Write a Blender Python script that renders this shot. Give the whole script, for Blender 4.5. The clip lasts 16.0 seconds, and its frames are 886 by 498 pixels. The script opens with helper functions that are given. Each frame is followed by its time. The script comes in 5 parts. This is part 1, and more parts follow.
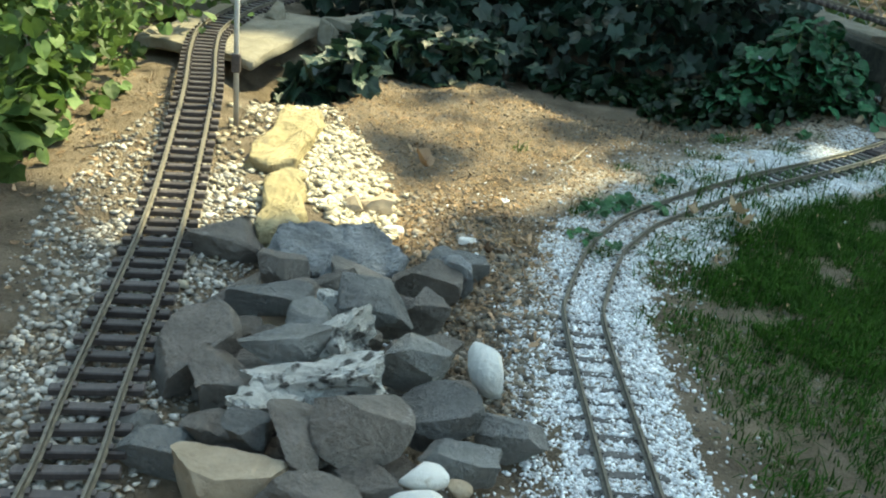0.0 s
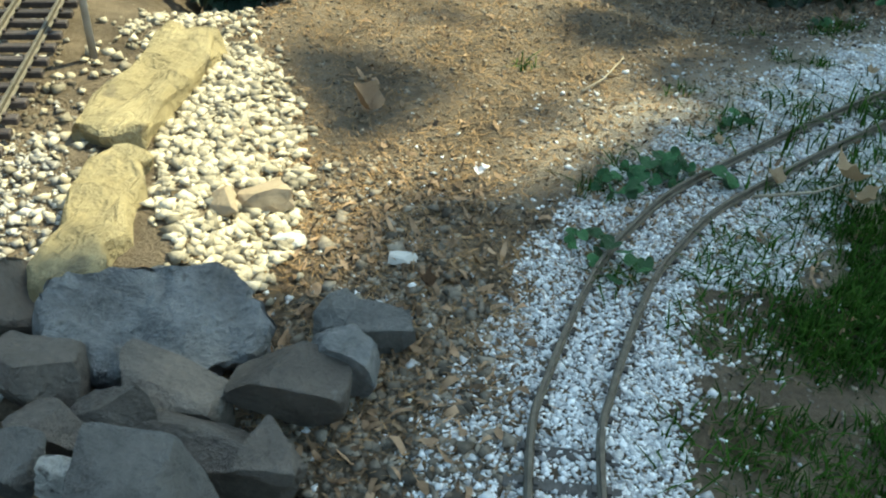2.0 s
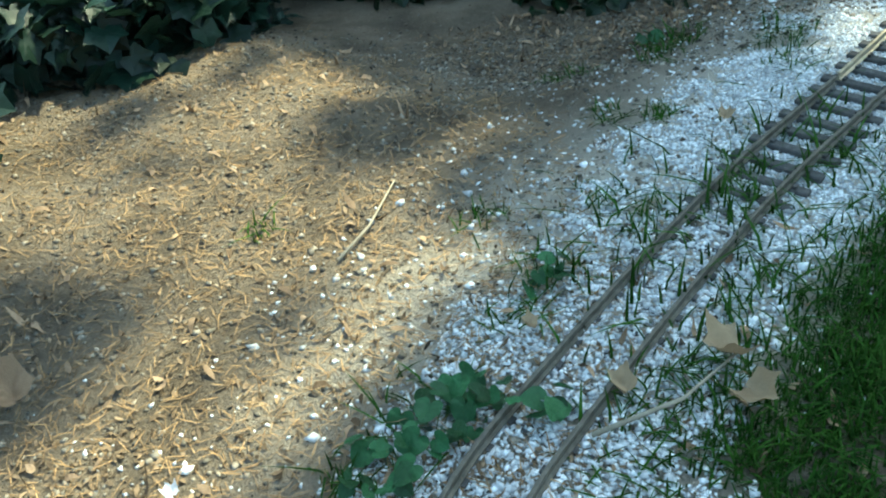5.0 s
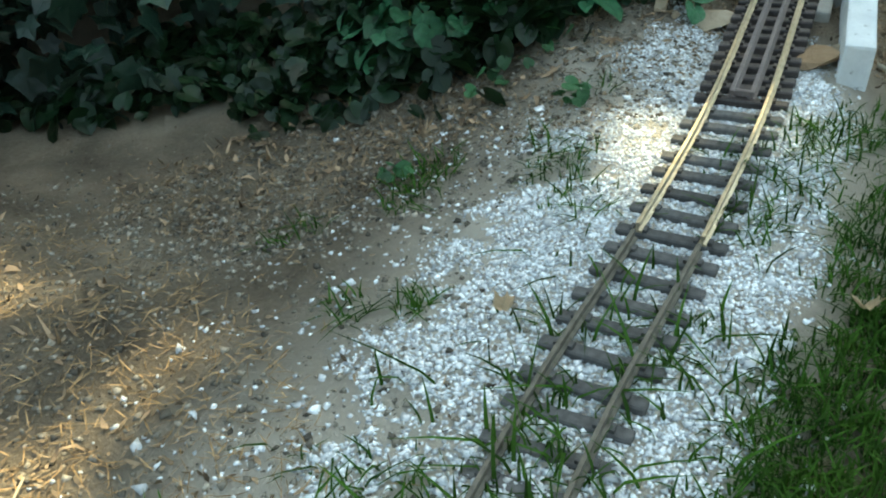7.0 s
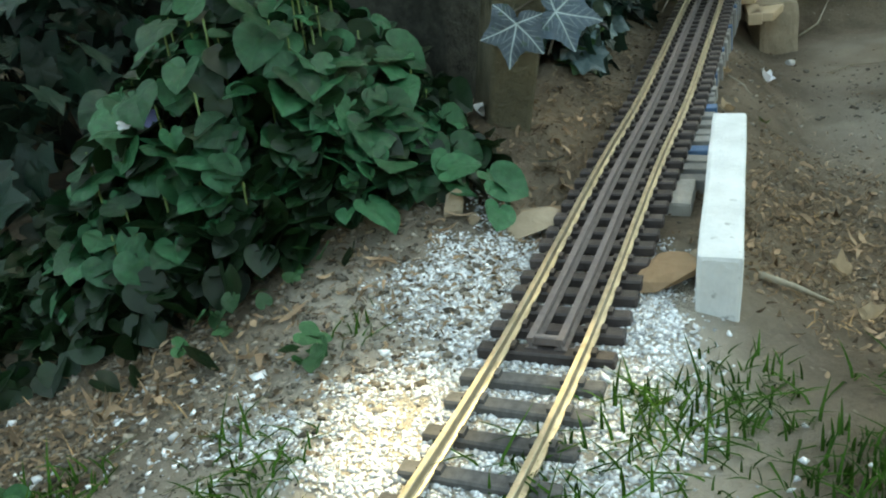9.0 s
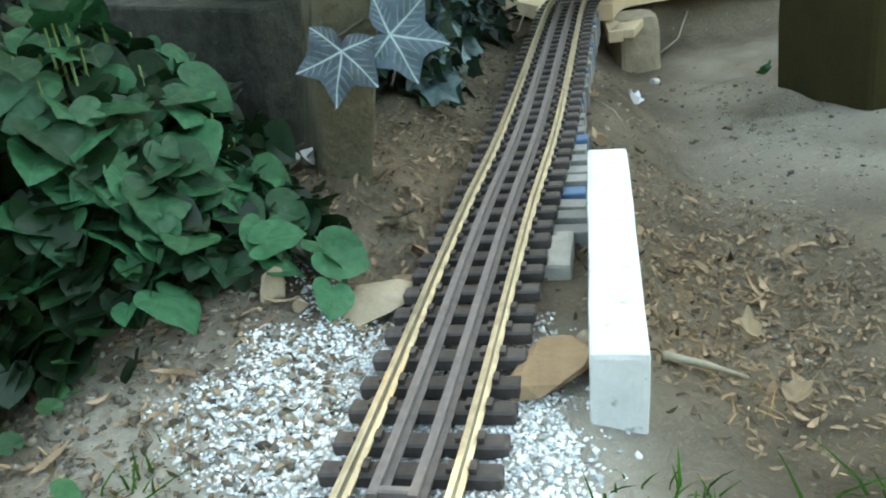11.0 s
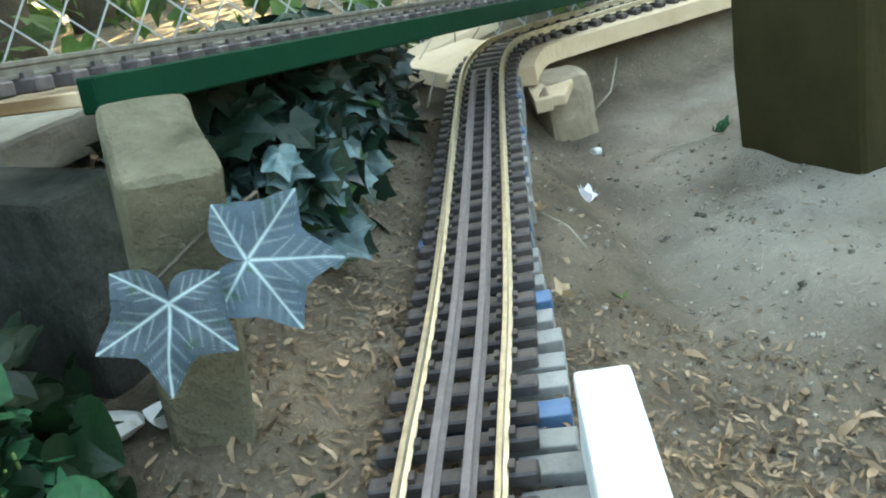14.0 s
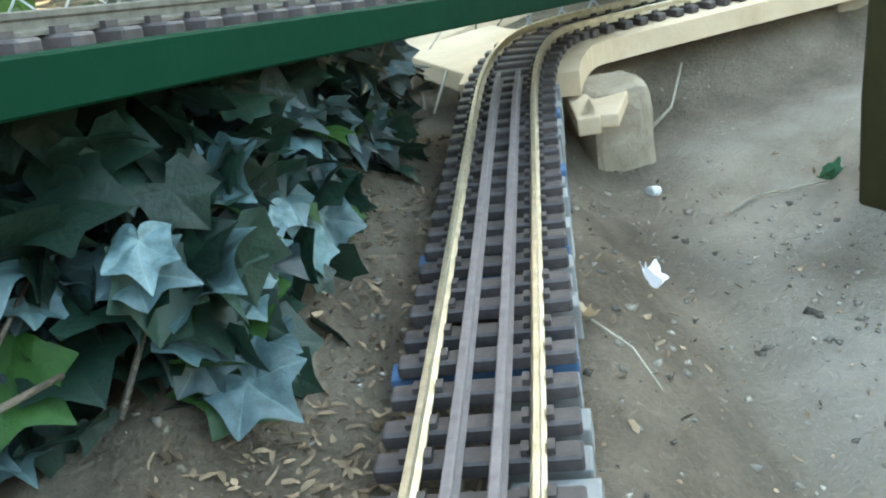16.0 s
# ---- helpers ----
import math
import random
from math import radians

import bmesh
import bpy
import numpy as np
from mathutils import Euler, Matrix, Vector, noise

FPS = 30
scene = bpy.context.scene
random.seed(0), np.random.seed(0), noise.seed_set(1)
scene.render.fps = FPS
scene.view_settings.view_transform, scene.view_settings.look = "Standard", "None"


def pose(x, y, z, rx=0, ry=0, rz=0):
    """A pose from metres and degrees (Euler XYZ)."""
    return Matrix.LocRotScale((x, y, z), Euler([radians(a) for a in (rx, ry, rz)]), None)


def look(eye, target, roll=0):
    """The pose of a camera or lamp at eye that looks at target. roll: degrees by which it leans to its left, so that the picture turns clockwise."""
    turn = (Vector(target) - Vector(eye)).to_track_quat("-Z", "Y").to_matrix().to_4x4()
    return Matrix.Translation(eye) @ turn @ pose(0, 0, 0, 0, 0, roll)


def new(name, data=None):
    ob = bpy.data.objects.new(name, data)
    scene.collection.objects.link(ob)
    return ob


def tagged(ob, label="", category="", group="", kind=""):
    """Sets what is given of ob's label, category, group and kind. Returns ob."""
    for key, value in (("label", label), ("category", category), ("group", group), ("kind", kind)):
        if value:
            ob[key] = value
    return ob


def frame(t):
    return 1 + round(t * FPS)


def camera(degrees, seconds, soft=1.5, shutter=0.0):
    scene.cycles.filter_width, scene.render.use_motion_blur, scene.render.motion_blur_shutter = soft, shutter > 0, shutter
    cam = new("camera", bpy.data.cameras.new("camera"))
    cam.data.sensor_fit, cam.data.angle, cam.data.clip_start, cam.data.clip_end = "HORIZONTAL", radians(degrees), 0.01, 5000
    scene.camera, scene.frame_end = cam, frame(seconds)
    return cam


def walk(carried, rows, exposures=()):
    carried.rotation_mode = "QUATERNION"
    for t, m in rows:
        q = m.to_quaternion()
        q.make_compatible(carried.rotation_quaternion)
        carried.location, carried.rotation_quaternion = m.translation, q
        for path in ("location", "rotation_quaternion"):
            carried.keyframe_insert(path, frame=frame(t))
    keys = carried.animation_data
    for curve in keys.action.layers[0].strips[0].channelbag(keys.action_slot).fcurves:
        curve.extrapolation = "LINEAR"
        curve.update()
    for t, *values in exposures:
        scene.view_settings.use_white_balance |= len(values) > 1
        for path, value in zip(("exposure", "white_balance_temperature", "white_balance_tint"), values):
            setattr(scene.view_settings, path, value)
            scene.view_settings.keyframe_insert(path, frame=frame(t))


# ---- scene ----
cam = camera(52.9, 16.0, soft=2.0)
PATH = [
    (0, (-0.0493, -0.1066, 0.4900), (0.0132, 0.7951, 0.0621), 7.2),
    (0.5, (-0.0329, 0.0225, 0.4686), (0.0431, 0.9040, 0.0026), 9.4),
    (1, (0.0160, 0.1435, 0.4454), (0.0720, 1.0100, -0.0506), 9.8),
    (1.5, (0.0813, 0.2678, 0.4653), (0.0853, 1.0880, -0.1068), 5.7),
    (2, (0.1061, 0.3843, 0.4357), (0.0896, 1.1963, -0.1478), 3.3),
    (2.5, (0.1257, 0.4627, 0.4231), (0.1077, 1.2600, -0.1802), 0.0),
    (3, (0.1465, 0.4913, 0.3969), (0.1330, 1.2940, -0.1993), 1.4),
    (3.5, (0.1624, 0.5147, 0.3861), (0.1759, 1.3123, -0.2170), 0.4),
    (4, (0.1995, 0.6063, 0.4087), (0.2125, 1.4080, -0.1889), -3.0),
    (4.5, (0.2370, 0.6936, 0.4024), (0.2620, 1.4880, -0.2045), -6.8),
    (5, (0.2864, 0.7673, 0.4147), (0.3409, 1.5652, -0.1857), -9.0),
    (5.2, (0.3132, 0.7909, 0.4191), (0.3892, 1.5806, -0.1897), -9.3),
    (7.3, (0.4741, 1.0646, 0.3521), (0.7591, 1.8285, -0.2269), -7.4),
    (7.5, (0.5197, 1.0828, 0.3381), (0.7973, 1.8596, -0.2271), -8.7),
    (8, (0.6044, 1.1393, 0.3048), (0.9115, 1.9421, -0.2064), -9.3),
    (8.5, (0.6586, 1.1766, 0.2760), (0.9746, 2.0007, -0.1941), -7.7),
    (9, (0.6963, 1.2206, 0.2586), (1.0674, 2.0472, -0.1645), -8.8),
    (9.5, (0.7104, 1.2652, 0.2529), (1.1544, 2.0477, -0.1836), -7.8),
    (10, (0.7385, 1.2907, 0.2498), (1.2222, 2.0440, -0.1959), -9.7),
    (10.2, (0.7626, 1.2948, 0.2563), (1.2262, 2.0524, -0.2033), -11.3),
    (12.3, (0.8155, 1.3962, 0.1680), (1.3795, 2.1523, -0.1640), -3.6),
    (12.5, (0.8480, 1.3940, 0.1822), (1.3860, 2.1519, -0.1868), -8.6),
    (13, (0.8765, 1.4141, 0.2230), (1.4006, 2.1627, -0.1831), -11.8),
    (13.5, (0.9071, 1.4607, 0.2482), (1.4491, 2.1973, -0.1563), -14.9),
    (14, (0.9440, 1.5126, 0.2489), (1.5124, 2.2234, -0.1655), -13.9),
    (14.5, (0.9970, 1.5671, 0.2310), (1.5428, 2.2803, -0.2088), -12.8),
    (15, (1.0561, 1.6138, 0.2429), (1.5742, 2.3310, -0.2232), -11.8),
    (15.5, (1.0923, 1.6630, 0.2242), (1.6268, 2.3810, -0.2218), -10.2),
    (16, (1.1239, 1.7018, 0.2065), (1.6734, 2.4138, -0.2305), -10.7),
]
walk(cam, [(t, look(eye, target, roll)) for t, eye, target, roll in PATH],
     exposures=[(0, 2.2, 8300, -13), (3, 1.6, 7500, -14), (4, 1.8, 8000, -12), (5.2, 2.15, 6800, -18), (8, 2.5, 10600, -8), (9, 2.7, 10900, -9), (10.2, 3.1, 10300, -8), (12.5, 3.35, 9700, -8), (16, 4.0, 8500, -5)])

# ---- light ----
SUN_FROM = Vector((0.55, 0.45, 0.95)).normalized()
world = bpy.data.worlds.new("sky")
scene.world = world
world.use_nodes = True
wn = world.node_tree
sky = wn.nodes.new("ShaderNodeTexSky")
sky.sky_type, sky.sun_disc = "NISHITA", False
sky.sun_elevation = math.asin(SUN_FROM.z)
sky.sun_rotation = math.atan2(SUN_FROM.x, SUN_FROM.y)
wn.nodes["Background"].inputs[1].default_value = 0.15
wn.links.new(sky.outputs[0], wn.nodes["Background"].inputs[0])
sun = new("sun", bpy.data.lights.new("sun", "SUN"))
sun.data.energy, sun.data.angle, sun.data.color = 3.0, radians(0.6), (1.0, 0.9, 0.74)
sun.matrix_world = look(SUN_FROM * 8, (0, 0, 0))


# ---- materials ----
def mat(name, dark, light, scale=60.0, rough=0.85, bump=0.4, metal=0.0, fine=6.0, spots=None, per_object=0.0, translucent=0.0, island=0.0, gloss=0.35):
    """Two colours mixed by coarse and fine noise, with relief; spots: (colour, scale, amount) of a third colour."""
    m = bpy.data.materials.new(name)
    m.use_nodes = True
    t = m.node_tree
    n, l = t.nodes, t.links
    bsdf = n["Principled BSDF"]
    co = n.new("ShaderNodeTexCoord")
    big, small = n.new("ShaderNodeTexNoise"), n.new("ShaderNodeTexNoise")
    big.inputs["Scale"].default_value, small.inputs["Scale"].default_value = scale, scale * fine
    big.inputs["Detail"].default_value = small.inputs["Detail"].default_value = 6
    small.inputs["Roughness"].default_value = 0.7
    for k in (big, small):
        l.new(co.outputs["Object"], k.inputs["Vector"])
    mixv = n.new("ShaderNodeMath")
    mixv.operation = "MULTIPLY_ADD"
    l.new(small.outputs["Fac"], mixv.inputs[0])
    mixv.inputs[1].default_value = 0.6
    scaled = n.new("ShaderNodeMath")
    scaled.operation = "MULTIPLY_ADD"
    l.new(big.outputs["Fac"], scaled.inputs[0])
    scaled.inputs[1].default_value, scaled.inputs[2].default_value = 1.3, -0.45
    l.new(scaled.outputs[0], mixv.inputs[2])
    ramp = n.new("ShaderNodeMix")
    ramp.data_type = "RGBA"
    l.new(mixv.outputs[0], ramp.inputs["Factor"])
    ramp.inputs["A"].default_value, ramp.inputs["B"].default_value = (*dark, 1), (*light, 1)
    out = ramp.outputs["Result"]
    if spots:
        colour, sscale, amount = spots
        s = n.new("ShaderNodeTexNoise")
        s.inputs["Scale"].default_value, s.inputs["Detail"].default_value = sscale, 4
        l.new(co.outputs["Object"], s.inputs["Vector"])
        cut = n.new("ShaderNodeMapRange")
        cut.inputs["From Min"].default_value, cut.inputs["From Max"].default_value = 0.72 - 0.35 * amount, 0.82 - 0.35 * amount
        l.new(s.outputs["Fac"], cut.inputs["Value"])
        mx = n.new("ShaderNodeMix")
        mx.data_type = "RGBA"
        l.new(cut.outputs[0], mx.inputs["Factor"])
        l.new(out, mx.inputs["A"])
        mx.inputs["B"].default_value = (*colour, 1)
        out = mx.outputs["Result"]
    for amount, node, socket in ((per_object, "ShaderNodeObjectInfo", "Random"), (island, "ShaderNodeNewGeometry", "Random Per Island")):
        if amount:
            info, hsv = n.new(node), n.new("ShaderNodeHueSaturation")
            r = n.new("ShaderNodeMapRange")
            r.inputs["To Min"].default_value, r.inputs["To Max"].default_value = 1 - amount, 1 + amount
            l.new(info.outputs[socket], r.inputs["Value"])
            l.new(r.outputs[0], hsv.inputs["Value"])
            l.new(out, hsv.inputs["Color"])
            out = hsv.outputs["Color"]
    l.new(out, bsdf.inputs["Base Color"])
    bsdf.inputs["Roughness"].default_value, bsdf.inputs["Metallic"].default_value = rough, metal
    bsdf.inputs["Specular IOR Level"].default_value = 0.15 if rough >= 0.7 else gloss
    if bump:
        b = n.new("ShaderNodeBump")
        b.inputs["Strength"].default_value, b.inputs["Distance"].default_value = bump, 0.3 / scale
        l.new(mixv.outputs[0], b.inputs["Height"])
        l.new(b.outputs[0], bsdf.inputs["Normal"])
    if translucent:
        tr, add = n.new("ShaderNodeBsdfTranslucent"), n.new("ShaderNodeMixShader")
        l.new(out, tr.inputs["Color"])
        add.inputs[0].default_value = translucent
        l.new(bsdf.outputs[0], add.inputs[1])
        l.new(tr.outputs[0], add.inputs[2])
        l.new(add.outputs[0], n["Material Output"].inputs["Surface"])
    return m


M_BALLAST = mat("pale_gravel", (0.44, 0.45, 0.46), (0.84, 0.85, 0.85), 120, 0.8, 0.3, island=0.42)
M_LIME = mat("cream_gravel", (0.25, 0.215, 0.155), (0.56, 0.5, 0.39), 90, 0.88, 0.5, island=0.5)
M_PEBBLE = mat("mixed_pebbles", (0.05, 0.04, 0.031), (0.32, 0.28, 0.225), 90, 0.9, 0.4, island=0.65)
M_MIXED = mat("mixed_track_stone", (0.17, 0.155, 0.135), (0.52, 0.49, 0.44), 90, 0.85, 0.3, island=0.6)
M_ROCK = mat("grey_field_stone", (0.1, 0.102, 0.1), (0.34, 0.335, 0.32), 22, 0.85, 1.0, per_object=0.3, fine=9, spots=((0.36, 0.35, 0.33), 60, 0.16))
M_BROWN = mat("brown_field_stone", (0.085, 0.077, 0.069), (0.28, 0.25, 0.22), 20, 0.8, 0.9, per_object=0.3, fine=9, spots=((0.3, 0.29, 0.27), 45, 0.14))
M_FLINT = mat("pale_pitted_flint", (0.24, 0.235, 0.215), (0.74, 0.72, 0.67), 38, 0.7, 1.0, spots=((0.07, 0.065, 0.06), 70, 0.55))
M_SLATE = mat("blue_grey_slate", (0.09, 0.095, 0.1), (0.4, 0.41, 0.415), 24, 0.8, 1.0, fine=8, spots=((0.05, 0.05, 0.05), 40, 0.2))
M_WHITE = mat("white_pebble", (0.46, 0.45, 0.42), (0.7, 0.68, 0.63), 60, 0.6, 0.3, spots=((0.3, 0.24, 0.17), 45, 0.28))
M_SAND = mat("yellow_sandstone", (0.24, 0.195, 0.11), (0.48, 0.4, 0.24), 18, 0.95, 0.9, spots=((0.19, 0.16, 0.11), 22, 0.32))
M_RAIL = mat("tarnished_brass", (0.3, 0.25, 0.17), (0.66, 0.58, 0.44), 120, 0.42, 0.15, metal=0.85)
M_RAIL_DULL = mat("weathered_rail", (0.055, 0.05, 0.042), (0.2, 0.18, 0.145), 140, 0.6, 0.2, metal=0.4)
M_TIE = mat("brown_plastic_tie", (0.026, 0.02, 0.019), (0.085, 0.07, 0.066), 200, 0.5, 0.25, per_object=0.3)
M_TIE_OLD = mat("dusty_plastic_tie", (0.04, 0.038, 0.037), (0.14, 0.135, 0.13), 180, 0.8, 0.3, per_object=0.3)
M_GUARD = mat("grey_brown_guard_rail", (0.1, 0.08, 0.075), (0.2, 0.165, 0.155), 160, 0.6, 0.2)
M_CONC = mat("pale_concrete", (0.48, 0.5, 0.5), (0.74, 0.76, 0.75), 40, 0.85, 0.35, spots=((0.33, 0.34, 0.33), 120, 0.2))
M_BLOCK = mat("grey_concrete_block", (0.16, 0.155, 0.145), (0.32, 0.31, 0.29), 50, 0.85, 0.3, per_object=0.15)
M_BLUE = mat("blue_plastic", (0.04, 0.09, 0.17), (0.08, 0.17, 0.3), 60, 0.45, 0.1)
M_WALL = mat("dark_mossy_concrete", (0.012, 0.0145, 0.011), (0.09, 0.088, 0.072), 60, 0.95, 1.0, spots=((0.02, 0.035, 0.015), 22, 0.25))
M_POST = mat("buff_concrete_post", (0.05, 0.046, 0.028), (0.2, 0.18, 0.125), 22, 0.9, 0.8, spots=((0.035, 0.036, 0.02), 14, 0.5))
M_OLIVE = mat("dark_olive_post", (0.022, 0.018, 0.006), (0.042, 0.034, 0.013), 14, 1.0, 0.25)
M_WOOD = mat("fresh_pine", (0.44, 0.32, 0.2), (0.64, 0.49, 0.335), 18, 0.7, 0.2, fine=3)
M_GREEN = mat("dark_green_paint", (0.0008, 0.02, 0.0095), (0.0015, 0.03, 0.014), 20, 0.6, 0.08, gloss=0.06)
M_STONE_T = mat("tan_stone", (0.22, 0.17, 0.115), (0.42, 0.34, 0.25), 40, 0.85, 0.4)
M_PAVER = mat("pale_flat_stone", (0.26, 0.24, 0.21), (0.5, 0.47, 0.42), 40, 0.85, 0.4)
M_ORANGE = mat("orange_tan_stone", (0.2, 0.125, 0.07), (0.44, 0.3, 0.19), 30, 0.85, 0.5)
M_SLAB = mat("weathered_slab", (0.1, 0.09, 0.07), (0.3, 0.27, 0.21), 20, 0.9, 0.5)
# the light blue-grey end holds the sky's sheen on the leaf as base colour
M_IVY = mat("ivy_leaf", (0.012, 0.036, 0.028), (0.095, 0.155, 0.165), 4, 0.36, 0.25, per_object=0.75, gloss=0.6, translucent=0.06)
# darker copy of the ivy green, with the shade of inner leaves painted in
M_IVY_SHADED = mat("shaded_ivy_leaves", (0.004, 0.014, 0.009), (0.02, 0.046, 0.03), 30, 0.35, 0.3, island=0.5, translucent=0.12)
# bluish leaf, its base paled further to imitate sky gloss
M_IVY_PALE = mat("sheen_pale_ivy_leaf", (0.02, 0.039, 0.048), (0.054, 0.085, 0.114), 4, 0.45, 0.35, gloss=0.4, per_object=0.25, translucent=0.06, spots=((0.02, 0.055, 0.04), 5, 0.35))
# lighter ivy copy, its base colour raised to imitate reflected sky
M_IVY_SHEEN = mat("sheen_ivy_leaves", (0.02, 0.05, 0.042), (0.1, 0.165, 0.175), 30, 0.36, 0.2, island=0.65, gloss=0.6, translucent=0.06)
M_IVY_GREEN = mat("green_ivy_leaf", (0.01, 0.04, 0.006), (0.035, 0.1, 0.018), 4, 0.4, 0.25, per_object=0.5, gloss=0.4, translucent=0.15)
M_WEED = mat("weed_leaf", (0.012, 0.06, 0.02), (0.05, 0.155, 0.055), 5, 0.4, 0.3, gloss=0.35, per_object=0.5, translucent=0.15)
M_STALK = mat("leaf_stalk", (0.05, 0.09, 0.02), (0.14, 0.2, 0.06), 60, 0.5, 0.0)
M_VIOLET = mat("violet_leaf", (0.006, 0.038, 0.016), (0.03, 0.128, 0.054), 5, 0.34, 0.3, gloss=0.32, per_object=0.6, translucent=0.12)
# leaf green darkened to put inner shade into the colour; crown leaves share it
M_LEAF_DIM = mat("dimmed_leaves", (0.003, 0.012, 0.004), (0.01, 0.034, 0.011), 40, 0.4, 0.25, island=0.4, translucent=0.15)


def ribbed(m, colour, amount):
    """Lets the ribs of a leaf, which its mesh marks, show in a paler colour."""
    t = m.node_tree
    bsdf = t.nodes["Principled BSDF"]
    src = bsdf.inputs["Base Color"].links[0].from_socket
    at, mul, mx = (t.nodes.new(k) for k in ("ShaderNodeAttribute", "ShaderNodeMath", "ShaderNodeMix"))
    at.attribute_name, mul.operation, mx.data_type = "vein", "MULTIPLY", "RGBA"
    mul.inputs[1].default_value = amount
    t.links.new(at.outputs["Fac"], mul.inputs[0])
    t.links.new(mul.outputs[0], mx.inputs["Factor"])
    t.links.new(src, mx.inputs["A"])
    mx.inputs["B"].default_value = (*colour, 1)
    t.links.new(mx.outputs["Result"], bsdf.inputs["Base Color"])


ribbed(M_IVY, (0.2, 0.29, 0.26), 0.55)
ribbed(M_IVY_PALE, (0.36, 0.45, 0.44), 0.9)
ribbed(M_VIOLET, (0.09, 0.2, 0.07), 0.3)
M_BUSH = mat("sunny_leaves", (0.03, 0.07, 0.016), (0.13, 0.2, 0.06), 30, 0.55, 0.2, island=0.5, translucent=0.3)
M_GRASS = mat("grass_blades", (0.008, 0.034, 0.005), (0.05, 0.112, 0.016), 30, 0.65, 0.0, island=0.5, translucent=0.2, gloss=0.08)
M_STRAW = mat("dry_straw", (0.2, 0.11, 0.05), (0.44, 0.29, 0.15), 60, 0.8, 0.1, island=0.4)
M_LITTER = mat("leaf_litter", (0.04, 0.026, 0.016), (0.27, 0.19, 0.12), 50, 0.85, 0.2, island=0.75)
M_SCRAP = mat("brown_leaf_scrap", (0.1, 0.06, 0.035), (0.36, 0.25, 0.16), 60, 0.85, 0.3, island=0.6)
M_DRY = mat("dry_tan_leaf", (0.26, 0.18, 0.11), (0.52, 0.39, 0.25), 40, 0.7, 0.3, translucent=0.2)
M_DEAD = mat("dead_brown_leaf", (0.03, 0.018, 0.011), (0.12, 0.07, 0.04), 50, 0.8, 0.3)
M_TWIG = mat("grey_twig", (0.2, 0.17, 0.12), (0.42, 0.37, 0.29), 80, 0.85, 0.3)
M_BARK = mat("grey_bark", (0.06, 0.05, 0.038), (0.17, 0.145, 0.11), 12, 0.9, 0.8)
M_WIRE = mat("galvanised_wire", (0.3, 0.3, 0.29), (0.5, 0.5, 0.48), 60, 0.5, 0.0, metal=0.6)
M_PETAL_W = mat("white_petal", (0.7, 0.7, 0.74), (0.85, 0.85, 0.88), 60, 0.6, 0.0, translucent=0.3)
M_PETAL_B = mat("blue_petal", (0.22, 0.26, 0.62), (0.4, 0.46, 0.82), 60, 0.6, 0.0, translucent=0.3)
M_POLE = mat("pale_steel_rod", (0.28, 0.27, 0.26), (0.6, 0.59, 0.57), 60, 0.6, 0.2, metal=0.4)

# ---- plan ----
LINE = [(0.181, -0.3), (0.181, 0.2), (0.181, 0.511), (0.184, 0.765), (0.2, 0.85), (0.244, 0.975), (0.284, 1.045), (0.326, 1.103), (0.402, 1.176),
        (0.495, 1.26), (0.604, 1.349), (0.748, 1.454), (0.903, 1.577), (1.109, 1.76), (1.265, 1.895), (1.51, 2.12),
        (1.61, 2.211), (1.665, 2.257), (1.708, 2.287), (1.752, 2.308), (1.8, 2.315), (1.86, 2.304), (1.968, 2.277), (2.355, 2.178), (2.9, 2.04)]
LEFT = [(-0.25, -0.5), (-0.262, 0.1), (-0.272, 0.4), (-0.285, 0.527), (-0.312, 0.816), (-0.345, 1.08), (-0.382, 1.334), (-0.43, 1.58), (-0.45, 1.75), (-0.43, 1.95), (-0.36, 2.2), (-0.25, 2.45)]


def smooth(a, b, x):
    t = np.clip((np.asarray(x, float) - a) / (b - a), 0, 1)
    return t * t * (3 - 2 * t)


def spline(points, step=0.004):
    """Points along a Catmull-Rom curve through the given ones, at even steps."""
    p = np.array(points, float)
    p = np.vstack([2 * p[0] - p[1], p, 2 * p[-1] - p[-2]])
    out = []
    for i in range(1, len(p) - 2):
        a, b, c, d = p[i - 1 : i + 3]
        for t in np.linspace(0, 1, 40, endpoint=False):
            out.append(0.5 * (2 * b + (c - a) * t + (2 * a - 5 * b + 4 * c - d) * t * t + (3 * b - a - 3 * c + d) * t ** 3))
    out = np.array(out)
    s = np.r_[0, np.cumsum(np.linalg.norm(np.diff(out, axis=0), axis=1))]
    at = np.arange(0, s[-1], step)
    return np.c_[np.interp(at, s, out[:, 0]), np.interp(at, s, out[:, 1])]


TRACK, TRACK_L = spline(LINE), spline(LEFT)
STEP = 0.004


def side(points, line):
    """For each point: the way along the line and the distance from it, right of it positive."""
    points = np.atleast_2d(points)
    coarse = line[::4]
    s, d = np.empty(len(points)), np.empty(len(points))
    for i in range(0, len(points), 4000):
        q = points[i : i + 4000]
        k = ((q[:, None] - coarse[None]) ** 2).sum(2).argmin(1)
        k = np.clip(k, 1, len(coarse) - 2)
        u = coarse[k + 1] - coarse[k - 1]
        u /= np.linalg.norm(u, axis=1)[:, None]
        v = q - coarse[k]
        along = (v * u).sum(1)
        s[i : i + 4000] = k * 4 * STEP + along
        d[i : i + 4000] = v[:, 0] * u[:, 1] - v[:, 1] * u[:, 0]
    return s, d


def s_at(x, y):
    return float(side([(x, y)], TRACK)[0][0])


S_GUARD, S_BARE, S_PLANK, S_FALL = s_at(0.915, 1.583), s_at(1.0, 1.66), s_at(1.67, 2.26), s_at(1.76, 2.3)
